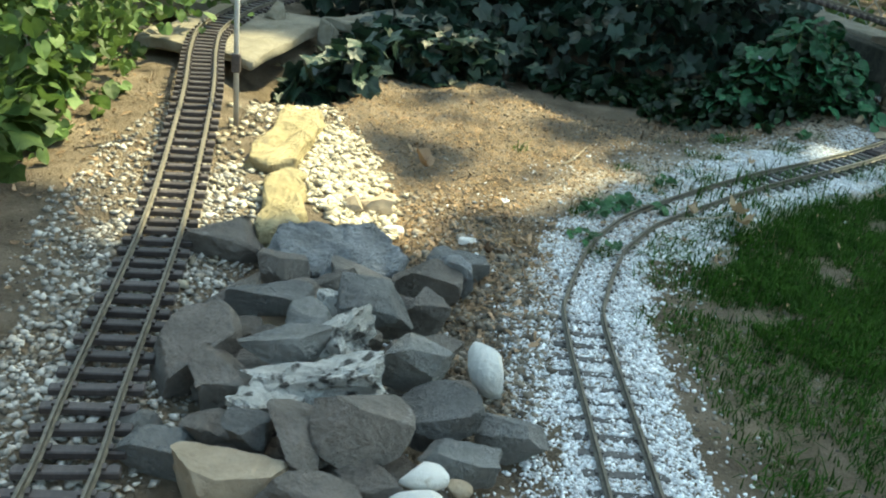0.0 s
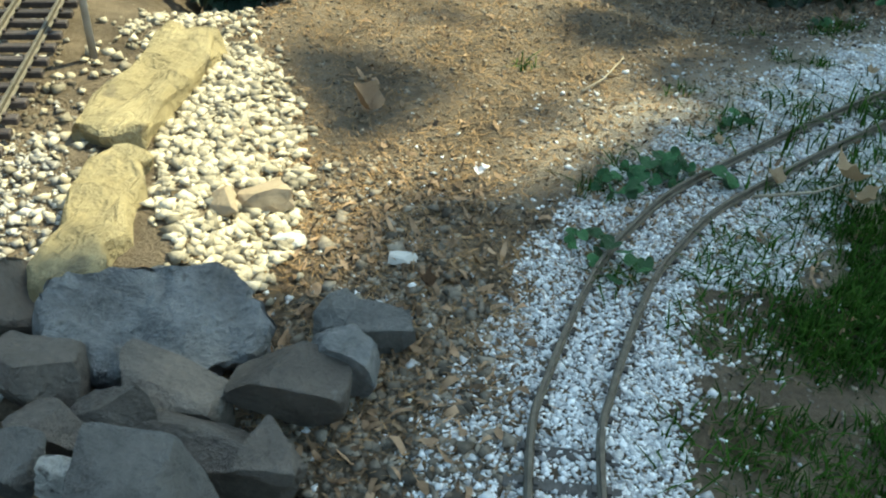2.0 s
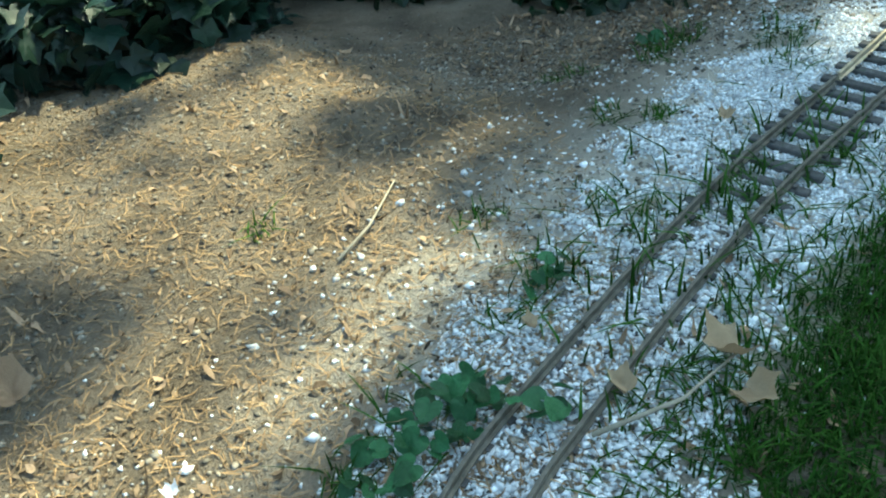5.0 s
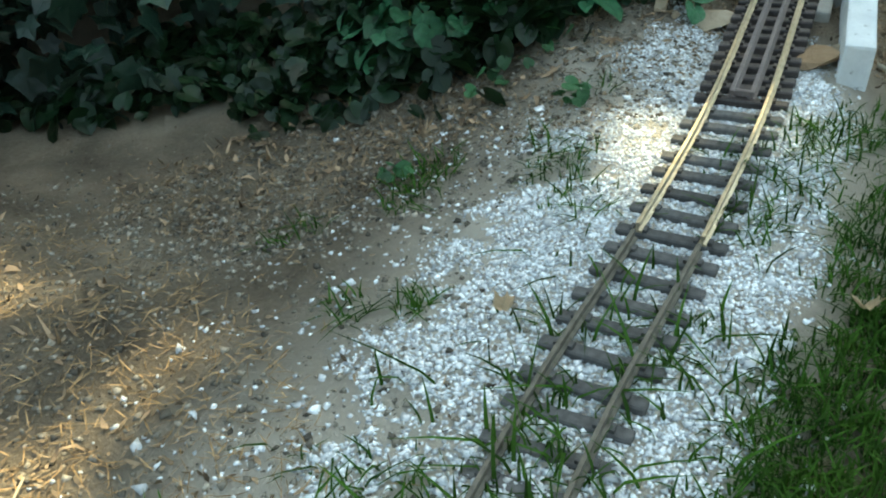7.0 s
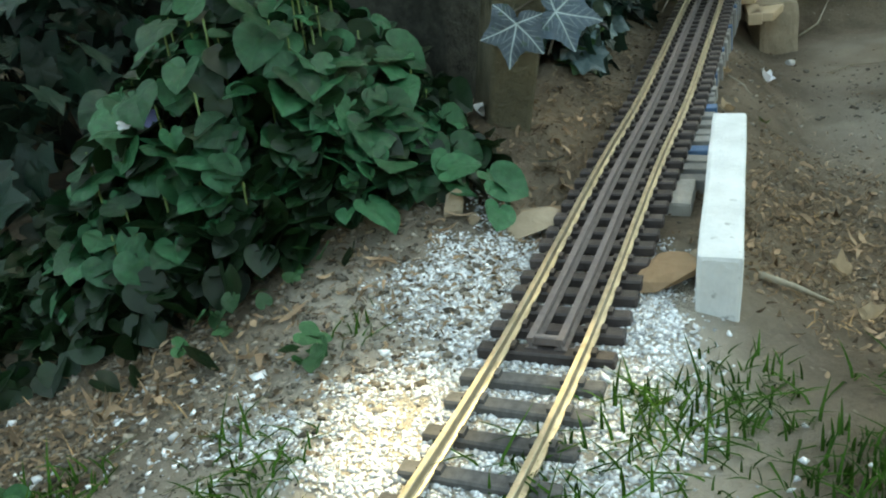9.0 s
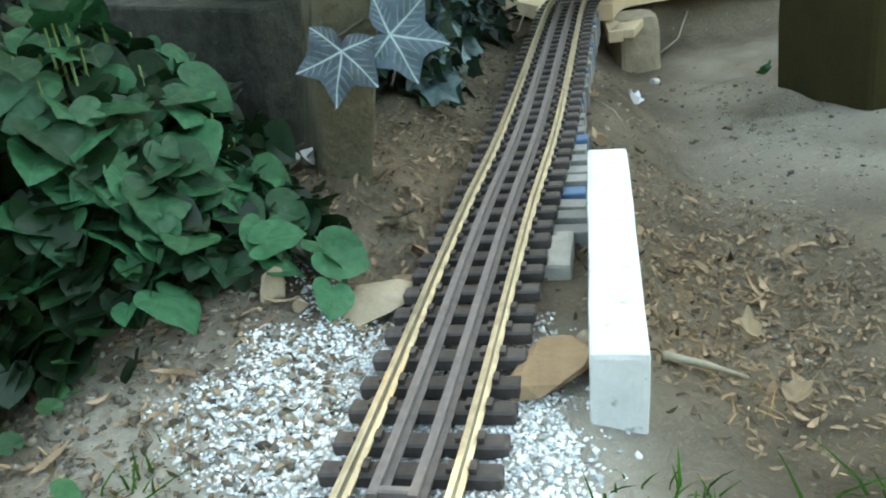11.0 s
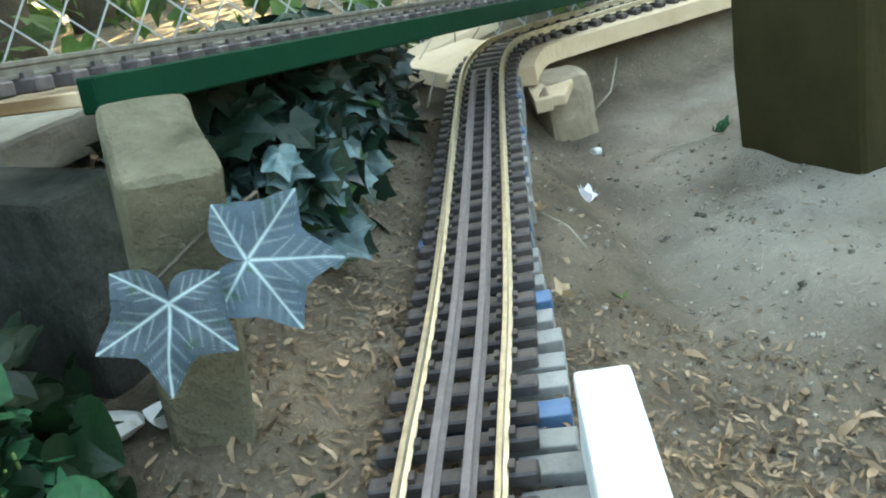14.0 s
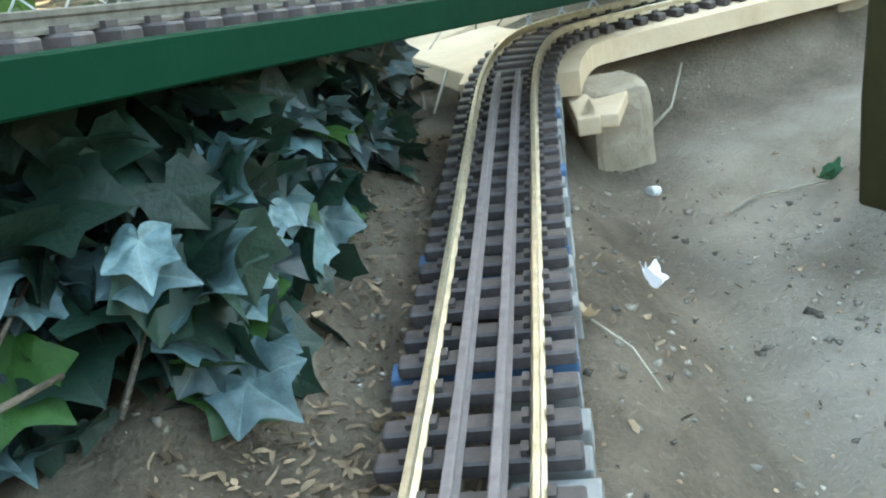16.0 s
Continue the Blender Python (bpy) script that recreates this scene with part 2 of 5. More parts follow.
S0, S_MID, S_WIDE = s_at(0.181, 0.3), s_at(0.244, 0.975), s_at(0.5, 1.26)


def wobble(x, y, scale, seed=0.0):
    return np.array([noise.noise((a * scale + seed, b * scale - seed, seed * 0.7)) for a, b in zip(np.ravel(x), np.ravel(y))]).reshape(np.shape(x))


def ground_z(x, y, rough=True):
    """The height of the ground."""
    x, y = np.asarray(x, float), np.asarray(y, float)
    shape = x.shape
    p = np.c_[x.ravel(), y.ravel()]
    s, d = side(p, TRACK)
    late = smooth(S_GUARD - 0.02, S_BARE + 0.12, s)
    z = -0.0105 - 0.0035 * smooth(S_WIDE, S_WIDE + 0.15, s) - 0.014 * smooth(0.05, 0.2, np.abs(d)) * (1 - late)
    deep = smooth(S_BARE + 0.12, S_PLANK - 0.15, s)
    end = smooth(S_PLANK - 0.35, S_PLANK, s)
    z = z - late * (0.012 + 0.075 * smooth(0, 1, (d - 0.05 + 0.02 * deep + 0.05 * end) / (0.13 - 0.02 * deep)) + 0.015 * deep * smooth(-0.06, 0.0, d) + 0.05 * smooth(0.25, 0.9, d))
    z = z + late * 0.045 * smooth(0.04, 0.13, -d) * (1 - smooth(0.3, 0.6, -d)) * (1 - smooth(S_PLANK - 0.25, S_PLANK - 0.08, s))
    z = z - 0.07 * smooth(0.16, 0.45, -d) * smooth(S_WIDE + 0.05, S_WIDE + 0.3, s) * (1 - 0.7 * late)
    z = z - 0.06 * smooth(S_PLANK - 0.15, S_PLANK + 0.1, s) * (1 - smooth(-0.06, 0.02, d))
    bank = smooth(0.03, 0.15, -p[:, 0]) * smooth(0.75, 1.0, p[:, 1]) * (1 - smooth(1.6, 2.2, p[:, 1]))
    side_l = smooth(0.12, 0.3, -p[:, 0]) * (1 - smooth(1.8, 2.4, p[:, 1]))
    z = z + 0.034 * np.maximum(bank, side_l)
    z = z - 0.09 * np.exp(-((p[:, 0] + 0.27) / 0.11) ** 2 - ((p[:, 1] - 1.68) / 0.16) ** 2)
    far = np.hypot(p[:, 0] - 0.6, p[:, 1] - 1.2)
    z = z - 0.25 * smooth(2.0, 9.0, far)
    if rough:
        near = 1 - smooth(1.6, 2.6, far)
        track = smooth(0.02, 0.07, np.abs(d))
        w = wobble(p[:, 0], p[:, 1], 9.0) * 0.006 + wobble(p[:, 0], p[:, 1], 40.0, 3.1) * 0.0032
        z = z + w * near * (0.25 + 0.75 * track)
    return z.reshape(shape)


def gz(x, y):
    return float(ground_z(np.array([x]), np.array([y]))[0])


# ---- builders ----
def mesh(name, verts, faces, material, smooth_shade=False):
    me = bpy.data.meshes.new(name)
    me.from_pydata([tuple(map(float, v)) for v in verts], [], faces)
    me.materials.append(material)
    if smooth_shade:
        me.polygons.foreach_set("use_smooth", [True] * len(me.polygons))
    me.update()
    return me


def quick(name, verts, tris, material):
    """A large mesh of triangles from arrays."""
    me = bpy.data.meshes.new(name)
    v, f = np.asarray(verts, np.float32), np.asarray(tris, np.int32)
    me.vertices.add(len(v))
    me.vertices.foreach_set("co", v.ravel())
    me.loops.add(f.size)
    me.loops.foreach_set("vertex_index", f.ravel())
    me.polygons.add(len(f))
    me.polygons.foreach_set("loop_start", np.arange(0, f.size, 3, dtype=np.int32))
    me.materials.append(material)
    me.update(calc_edges=True)
    return me


def from_bm(name, bm, material, smooth_shade=False):
    me = bpy.data.meshes.new(name)
    bmesh.ops.recalc_face_normals(bm, faces=bm.faces)
    bm.to_mesh(me)
    bm.free()
    me.materials.append(material)
    if smooth_shade:
        me.polygons.foreach_set("use_smooth", [True] * len(me.polygons))
    return me


def part(name, data, parent, label="", m=None):
    """Links a mesh as one part under a thing."""
    ob = new(name, data)
    ob.parent = parent
    if m is not None:
        ob.matrix_basis = m
    return tagged(ob, label)


def empty(name, label, category, group="", kind="", m=None):
    ob = new(name)
    ob.empty_display_size = 0.02
    if m is not None:
        ob.matrix_basis = m
    return tagged(ob, label, category, group, kind)


def box_bm(size, bevel=0.002, segments=2, worn=0.0, cuts=0, seed=0.0):
    """A box with its base at z = 0, bevelled and, if worn, uneven."""
    bm = bmesh.new()
    bmesh.ops.create_cube(bm, size=1)
    for v in bm.verts:
        v.co = Vector((v.co.x * size[0], v.co.y * size[1], (v.co.z + 0.5) * size[2]))
    if cuts:
        bmesh.ops.subdivide_edges(bm, edges=bm.edges, cuts=cuts, use_grid_fill=True)
    if bevel:
        sharp = [e for e in bm.edges if len(e.link_faces) == 2 and e.calc_face_angle(0) > 0.5]
        bmesh.ops.bevel(bm, geom=sharp, offset=bevel, segments=segments, affect="EDGES", profile=0.6)
    if worn:
        for v in bm.verts:
            q = v.co * 34 + Vector((seed, seed * 2, 0))
            v.co += noise.noise_vector(q) * worn
    return bm


def tube(points, radii, sides=6):
    """Vertices and faces of a tube through points."""
    pts = [Vector(p) for p in points]
    verts, faces = [], []
    for i, p in enumerate(pts):
        d = (pts[min(i + 1, len(pts) - 1)] - pts[max(i - 1, 0)]).normalized()
        a = d.orthogonal().normalized()
        b = d.cross(a)
        for k in range(sides):
            w = 2 * math.pi * k / sides
            verts.append(p + (a * math.cos(w) + b * math.sin(w)) * radii[i])
    for i in range(len(pts) - 1):
        for k in range(sides):
            j = (k + 1) % sides
            faces.append((i * sides + k, i * sides + j, (i + 1) * sides + j, (i + 1) * sides + k))
    faces += [tuple(range(sides))[::-1], tuple(range((len(pts) - 1) * sides, len(pts) * sides))]
    return verts, faces


STONE_V = np.array([(1, 0, 0), (-1, 0, 0), (0, 1, 0), (0, -1, 0), (0, 0, 1), (0, 0, -1)], float)
STONE_F = np.array([(0, 2, 4), (2, 1, 4), (1, 3, 4), (3, 0, 4), (2, 0, 5), (1, 2, 5), (3, 1, 5), (0, 3, 5)])
rng = np.random.default_rng(7)


def turned(v, n):
    """v (n, k, 3) turned at random, each its own way."""
    q = rng.normal(size=(n, 4))
    q /= np.linalg.norm(q, axis=1)[:, None]
    w, x, y, z = q.T
    r = np.stack([1 - 2 * (y * y + z * z), 2 * (x * y - z * w), 2 * (x * z + y * w), 2 * (x * y + z * w), 1 - 2 * (x * x + z * z), 2 * (y * z - x * w),
                  2 * (x * z - y * w), 2 * (y * z + x * w), 1 - 2 * (x * x + y * y)], 1).reshape(n, 3, 3)
    return np.einsum("nij,nkj->nki", r, v)


def stones(name, xy, size, material, lift=0.3):
    """Many small angular stones strewn on the ground, as one mesh."""
    n = len(xy)
    v = np.repeat(STONE_V[None], n, 0) * (0.38 + 1.1 * rng.random((n, 6, 1)))
    v = turned(v + rng.normal(0, 0.12, v.shape), n) * size[:, None, None]
    v[:, :, 2] *= 0.62
    v[:, :, :2] += xy[:, None]
    v[:, :, 2] += (ground_z(xy[:, 0], xy[:, 1]) + size * lift)[:, None]
    f = (STONE_F[None] + 6 * np.arange(n)[:, None, None]).reshape(-1, 3)
    return quick(name, v.reshape(-1, 3), f, material)


def flakes(name, xy, length, width, material, lift=0.002, tilt=0.35, curl=0.25):
    """Many small bent leaves, needles or chips lying about, as one mesh."""
    n = len(xy)
    base = np.array([(-1, 0, 0), (-0.3, 0.5, 0), (-0.3, -0.5, 0), (0.4, 0.4, 0), (0.4, -0.4, 0), (1, 0, 0)], float)
    v = np.repeat(base[None], n, 0)
    v[:, :, 2] = (v[:, :, 0] ** 2 - 0.3) * curl * rng.normal(0, 1, (n, 1))
    v[:, :, 0] *= length[:, None]
    v[:, :, 1] *= width[:, None]
    v[:, :, 2] *= length[:, None]
    a, b, c = rng.random(n) * 2 * np.pi, rng.normal(0, tilt, n), rng.normal(0, tilt, n)
    z = v[:, :, 2] + v[:, :, 0] * b[:, None] + v[:, :, 1] * c[:, None]
    x = v[:, :, 0] * np.cos(a)[:, None] - v[:, :, 1] * np.sin(a)[:, None]
    y = v[:, :, 0] * np.sin(a)[:, None] + v[:, :, 1] * np.cos(a)[:, None]
    ground = ground_z(xy[:, 0], xy[:, 1])
    v = np.stack([x + xy[:, :1], y + xy[:, 1:], z + ground[:, None] + lift], 2)
    f = np.array([(0, 2, 1), (1, 2, 4), (1, 4, 3), (3, 4, 5)])
    return quick(name, v.reshape(-1, 3), (f[None] + 6 * np.arange(n)[:, None, None]).reshape(-1, 3), material)


def grass(name, xy, height, material, spread=0.5):
    """Bent grass blades standing on the ground, as one mesh."""
    n = len(xy)
    a, lean = rng.random(n) * 2 * np.pi, np.abs(rng.normal(0, spread, n))
    w = height * 0.025 + 0.0005
    dx, dy = np.cos(a), np.sin(a)
    g = ground_z(xy[:, 0], xy[:, 1]) - 0.002
    rows = []
    for t, wide in ((0, 1.0), (0.4, 0.9), (0.75, 0.6), (1, 0.05)):
        out = height * lean * t * t
        up = height * t * (1 - 0.35 * np.minimum(lean, 1.2) * t)
        cx, cy, cz = xy[:, 0] + dx * out, xy[:, 1] + dy * out, g + up
        rows += [np.c_[cx - dy * w * wide, cy + dx * w * wide, cz], np.c_[cx + dy * w * wide, cy - dx * w * wide, cz]]
    v = np.stack(rows, 1)
    f = np.array([(0, 1, 3), (0, 3, 2), (2, 3, 5), (2, 5, 4), (4, 5, 7), (4, 7, 6)])
    return quick(name, v.reshape(-1, 3), (f[None] + 8 * np.arange(n)[:, None, None]).reshape(-1, 3), material)


def stuff(name, data, label, category):
    return tagged(new(name, data), label, category, kind="stuff")


# ---- ground ----
def ground():
    def axis(lo, hi, step, far):
        mid = np.arange(lo, hi, step)
        out, grow = [], step
        while sum(out) < far:
            grow *= 1.35
            out.append(grow)
        o = np.cumsum(out)
        return np.r_[lo - o[::-1], mid, mid[-1] + o]

    xs, ys = axis(-0.75, 2.2, 0.009, 400), axis(0.1, 2.6, 0.009, 400)
    gx, gy = np.meshgrid(xs, ys)
    z = ground_z(gx, gy)
    v = np.c_[gx.ravel(), gy.ravel(), z.ravel()]
    w = len(xs)
    i = (np.arange(len(ys) - 1)[:, None] * w + np.arange(w - 1)[None]).ravel()
    tris = np.r_[np.c_[i, i + 1, i + w + 1], np.c_[i, i + w + 1, i + w]]
    m = mat("bare_soil", (0.06, 0.044, 0.03), (0.4, 0.32, 0.235), 12, 0.95, 1.0, fine=18, spots=((0.42, 0.36, 0.28), 150, 0.16))
    me = quick("ground", v, tris, m)
    # dry trodden dust beside the late track; elsewhere dark humus
    s, d = side(v[:, :2], TRACK)
    near = np.hypot(v[:, 0] - 0.6, v[:, 1] - 1.2) < 3
    dust = np.where(near, smooth(0.08, 0.2, d) * (1 - smooth(0.45, 0.9, d)) * smooth(S_BARE + 0.28, S_BARE + 0.55, s), 0.0)
    chalk = np.where(near, (1 - smooth(0.09, 0.22, np.abs(d + 0.045))) * smooth(S_MID, S_WIDE, s) * (1 - smooth(S_GUARD + 0.02, S_BARE + 0.1, s)), 0.0)
    dust = np.maximum(dust, 1.7 * chalk)
    layer = me.attributes.new("dust", "FLOAT", "POINT")
    layer.data.foreach_set("value", dust.astype(np.float32))
    t = m.node_tree
    bsdf = t.nodes["Principled BSDF"]
    src = bsdf.inputs["Base Color"].links[0].from_socket
    at, big, mul, mx = (t.nodes.new(k) for k in ("ShaderNodeAttribute", "ShaderNodeTexNoise", "ShaderNodeMath", "ShaderNodeMix"))
    at.attribute_name, mul.operation, mx.data_type = "dust", "MULTIPLY", "RGBA"
    big.inputs["Scale"].default_value, big.inputs["Detail"].default_value = 14, 8
    t.links.new(at.outputs["Fac"], mul.inputs[0])
    patchy = t.nodes.new("ShaderNodeMapRange")
    patchy.inputs["From Min"].default_value, patchy.inputs["From Max"].default_value = 0.36, 0.66
    patchy.inputs["To Min"].default_value, patchy.inputs["To Max"].default_value = 0.12, 0.85
    big.inputs["Roughness"].default_value = 0.62
    t.links.new(big.outputs["Fac"], patchy.inputs["Value"])
    t.links.new(patchy.outputs[0], mul.inputs[1])
    t.links.new(mul.outputs[0], mx.inputs["Factor"])
    t.links.new(src, mx.inputs["A"])
    mx.inputs["B"].default_value = (0.62, 0.55, 0.46, 1)
    t.links.new(mx.outputs["Result"], bsdf.inputs["Base Color"])
    me.polygons.foreach_set("use_smooth", [True] * len(me.polygons))
    return tagged(new("ground", me), "bare brown garden soil with gravel and litter", "ground", kind="structure")


ground()

# ---- tracks ----
def line_at(line, s):
    k = min(max(int(s / STEP), 1), len(line) - 2)
    p = line[k]
    u = line[k + 1] - line[k - 1]
    u = u / np.linalg.norm(u)
    return p, u


def fall(s):
    """The height of the right track's rail tops: level, then falling on the planks."""
    return -0.06 * max(0.0, s - S_FALL)


def rail(line, height, offset, s0, s1, top=0.0, tall=0.0083, head=0.0032, foot=0.0062):
    """A rail with foot, web and head, swept along a line."""
    shape = [(-foot / 2, -tall), (foot / 2, -tall), (foot / 2, -tall * 0.84), (head * 0.22, -tall * 0.72), (head * 0.22, -tall * 0.4), (head / 2, -tall * 0.3),
             (head / 2, -tall * 0.06), (head * 0.38, 0), (-head * 0.38, 0), (-head / 2, -tall * 0.06), (-head / 2, -tall * 0.3), (-head * 0.22, -tall * 0.4),
             (-head * 0.22, -tall * 0.72), (-foot / 2, -tall * 0.84)]
    verts, faces, n = [], [], len(shape)
    steps = np.arange(s0, s1, 0.012)
    for s in steps:
        p, u = line_at(line, s)
        r = np.array([u[1], -u[0]])
        for a, z in shape:
            q = p + r * (offset + a)
            verts.append((q[0], q[1], height(s) + top + z))
    for i in range(len(steps) - 1):
        for k in range(n):
            j = (k + 1) % n
            faces.append((i * n + k, i * n + j, (i + 1) * n + j, (i + 1) * n + k))
    faces += [tuple(range(n)), tuple(range((len(steps) - 1) * n, len(steps) * n))[::-1]]
    return verts, faces


def tie_mesh(name, material, length=0.079, width=0.0105, tall=0.0075):
    """A tie with chamfered top edges and two pairs of rail fixings."""
    bm = box_bm((length, width, tall), 0.0011, 1)
    for side_x in (-0.023, 0.023):
        for off in (-0.0048, 0.0048):
            clip = bmesh.ops.create_cube(bm, size=1)["verts"]
            for v in clip:
                v.co = Vector((v.co.x * 0.003 + side_x + off, v.co.y * 0.006, v.co.z * 0.003 + tall + 0.0012))
    return from_bm(name, bm, material)


def lay(track, line, height, s0, s1, pitch, data, depth, jitter=0.02):
    for s in np.arange(s0, s1, pitch):
        p, u = line_at(line, s)
        m = pose(p[0], p[1], height(s) - depth, 0, 0, math.degrees(math.atan2(u[1], u[0])) - 90 + random.gauss(0, jitter * 50))
        part("tie", data, track, m=m)


def right_track():
    track = empty("garden_railway_track", "narrow brass-railed model railway track on brown plastic ties", "model railway track")
    s0, s1 = s_at(0.181, -0.2), s_at(2.8, 2.065)
    dull = s_at(0.74, 1.448)
    for off in (-0.0231, 0.0231):
        part("rail", mesh("rail", *rail(TRACK, fall, off, s0, dull), M_RAIL_DULL, False), track, "weathered dull rail")
        part("rail", mesh("rail", *rail(TRACK, fall, off, dull, s1), M_RAIL, False), track, "worn brass rail")
    for off in (-0.0085, 0.0085):
        part("guard_rail", mesh("guard_rail", *rail(TRACK, fall, off, S_GUARD + 0.002, S_PLANK - 0.02, -0.001, 0.008, 0.0042, 0.007), M_GUARD), track, "grey-brown plastic guard rail")
    p, u = line_at(TRACK, S_GUARD + 0.004)
    cross = from_bm("guard_end", box_bm((0.021, 0.0042, 0.006), 0.0008, 1), M_GUARD)
    part("guard_end", cross, track, "grey-brown cross piece closing the guard rails", pose(p[0], p[1], -0.0072, 0, 0, math.degrees(math.atan2(u[1], u[0])) - 90))
    old, fresh = tie_mesh("tie", M_TIE_OLD), tie_mesh("tie", M_TIE)
    lay(track, TRACK, fall, s_at(0.181, 0.25), s_at(0.184, 0.8), 0.0268, old, 0.0162)
    lay(track, TRACK, fall, s_at(0.184, 0.8) + 0.0268, s_at(0.6, 1.345), 0.0268, old, 0.0178)
    lay(track, TRACK, fall, s_at(0.6, 1.345) + 0.02, S_GUARD, 0.0268, old, 0.0158)
    lay(track, TRACK, fall, S_GUARD, s1, 0.0225, fresh, 0.0155, 0.008)


def height_l(s):
    return 0.03 + 0.036 * float(smooth(1.35, 1.95, s))


def left_track():
    track = empty("garden_railway_track", "weathered model railway track on a gravel bank", "model railway track")
    s1 = len(TRACK_L) * STEP - 0.02
    for off in (-0.0231, 0.0231):
        part("rail", mesh("rail", *rail(TRACK_L, height_l, off, 0.3, s1), M_RAIL_DULL), track, "weathered dull rail")
    lay(track, TRACK_L, height_l, 0.5, s1, 0.027, tie_mesh("tie", M_TIE), 0.0155)


right_track()
left_track()

# ---- stones ----
def stone_bm(size, seed, cuts=12, detail=3, rough=0.045, flat=0.57, topped=False):
    """A stone: a ball cut flat on several sides, then roughened."""
    r = random.Random(seed)
    bm = bmesh.new()
    bmesh.ops.create_icosphere(bm, subdivisions=detail, radius=1)
    planes = []
    for _ in range(cuts):
        n = Vector((r.gauss(0, 1), r.gauss(0, 1), r.gauss(0, 1))).normalized()
        planes.append((n, r.uniform(flat - 0.22, flat + 0.14)))
    if topped:
        planes.append((Vector((r.uniform(-0.3, 0.3), r.uniform(-0.55, 0.1), 1.0)).normalized(), r.uniform(0.28, 0.42)))
        planes.append((Vector((r.uniform(-0.3, 0.3), -0.7, -0.6)).normalized(), r.uniform(0.3, 0.45)))
    for v in bm.verts:
        for n, d in planes:
            over = v.co.dot(n) - d
            if over > 0:
                v.co -= n * over
        q = v.co * 2.2 + Vector((seed * 3.1, seed, -seed))
        v.co += v.co.normalized() * (noise.noise(q) * rough * 1.1 + noise.noise(q * 4) * rough * 0.5 + noise.noise(q * 9) * rough * 0.3 + noise.noise(q * 22) * rough * 0.16)
    lo = [min(v.co[k] for v in bm.verts) for k in range(3)]
    hi = [max(v.co[k] for v in bm.verts) for k in range(3)]
    for v in bm.verts:
        v.co = Vector([((v.co[k] - lo[k]) / (hi[k] - lo[k]) - 0.5) * size[k] for k in range(3)])
    return bm


def rock(x, y, z, w, h, material, label, tilt=0.0, seed=None, cuts=13, rough=0.045, deep=0.85):
    """A rock of the pile: about w wide and h tall to the viewer, its centre at x, y, z; tilt leans it sideways."""
    rock.count += 1
    bm = stone_bm((w * 1.16, h * deep * 1.1, h * 1.0), seed or rock.count * 1.7, cuts, 4, rough, topped=cuts > 6)
    ob = new("rock", from_bm("rock", bm, material))
    ob.matrix_basis = pose(x, y, z, -18, tilt, random.uniform(-8, 8))
    return tagged(ob, label, "rock", "rocks of the pile")


rock.count = 0


def slate_bm(size):
    """A broken flat slab with a ragged outline."""
    bm = box_bm(size, 0.004, 1, 0.0, 18)
    for v in bm.verts:
        a = math.atan2(v.co.y / size[1], v.co.x / size[0])
        k = 1 + 0.3 * noise.noise((math.cos(a) * 1.3, math.sin(a) * 1.3, 7.0)) + 0.06 * noise.noise((math.cos(a) * 7, math.sin(a) * 7, 1.0))
        corner = max(0.0, abs(v.co.x) / size[0] + abs(v.co.y) / size[1] - 0.62)
        k -= 0.75 * corner
        v.co.x *= k
        v.co.y *= k
        v.co += noise.noise_vector(v.co * 28) * 0.011 + noise.noise_vector(v.co * 60) * 0.006 + noise.noise_vector(v.co * 150) * 0.002
    return bm


GREY, BRN, FLT = "rough grey field stone in a heap", "brownish field stone in a heap", "pale pitted flint with dark hollows in a heap"
rock(-0.240, 0.866, 0.0, 0.1, 0.088, M_BROWN, BRN, 8)
slate = new("rock", from_bm("rock", slate_bm((0.15, 0.1, 0.034)), M_SLATE))
slate.matrix_basis = pose(-0.108, 0.868, -0.008, 22, 6, 16)
tagged(slate, "broad flat blue-grey slab stone on the heap", "rock", "rocks of the pile")
rock(-0.162, 0.798, 0.006, 0.05, 0.066, M_BROWN, BRN, -6)
rock(-0.166, 0.708, 0.025, 0.079, 0.046, M_ROCK, GREY, 4)
rock(-0.219, 0.609, 0.012, 0.066, 0.118, M_BROWN, "large leaning grey-brown boulder", 14, 5.9, 6, 0.03)
rock(-0.053, 0.69, 0.043, 0.072, 0.05, M_ROCK, GREY, 5)
rock(0.0, 0.806, 0.01, 0.072, 0.06, M_BROWN, BRN, 4, 21.0, 7, 0.03)
rock(0.032, 0.835, 0.004, 0.045, 0.06, M_SLATE, GREY, 20, 22.0, 7, 0.04)
rock(-0.075, 0.8, -0.002, 0.07, 0.06, M_BROWN, BRN, 10, 23.0, 7, 0.03)
rock(-0.002, 0.735, 0.01, 0.042, 0.055, M_BROWN, BRN, 0)
rock(0.052, 0.89, -0.008, 0.05, 0.05, M_ROCK, GREY, -10)
rock(-0.129, 0.577, 0.052, 0.072, 0.04, M_ROCK, GREY, -8)
rock(-0.113, 0.638, 0.045, 0.046, 0.045, M_ROCK, GREY, 10)
rock(-0.181, 0.564, 0.022, 0.058, 0.062, M_BROWN, BRN, -6)
rock(-0.085, 0.594, 0.052, 0.068, 0.06, M_FLINT, FLT, -20, None, 7, 0.3)
rock(-0.098, 0.532, 0.046, 0.112, 0.056, M_FLINT, FLT, -24, None, 7, 0.3)
rock(-0.135, 0.503, 0.034, 0.056, 0.05, M_FLINT, FLT, -10, None, 7, 0.3)
rock(-0.017, 0.573, 0.048, 0.064, 0.062, M_ROCK, GREY, 30)
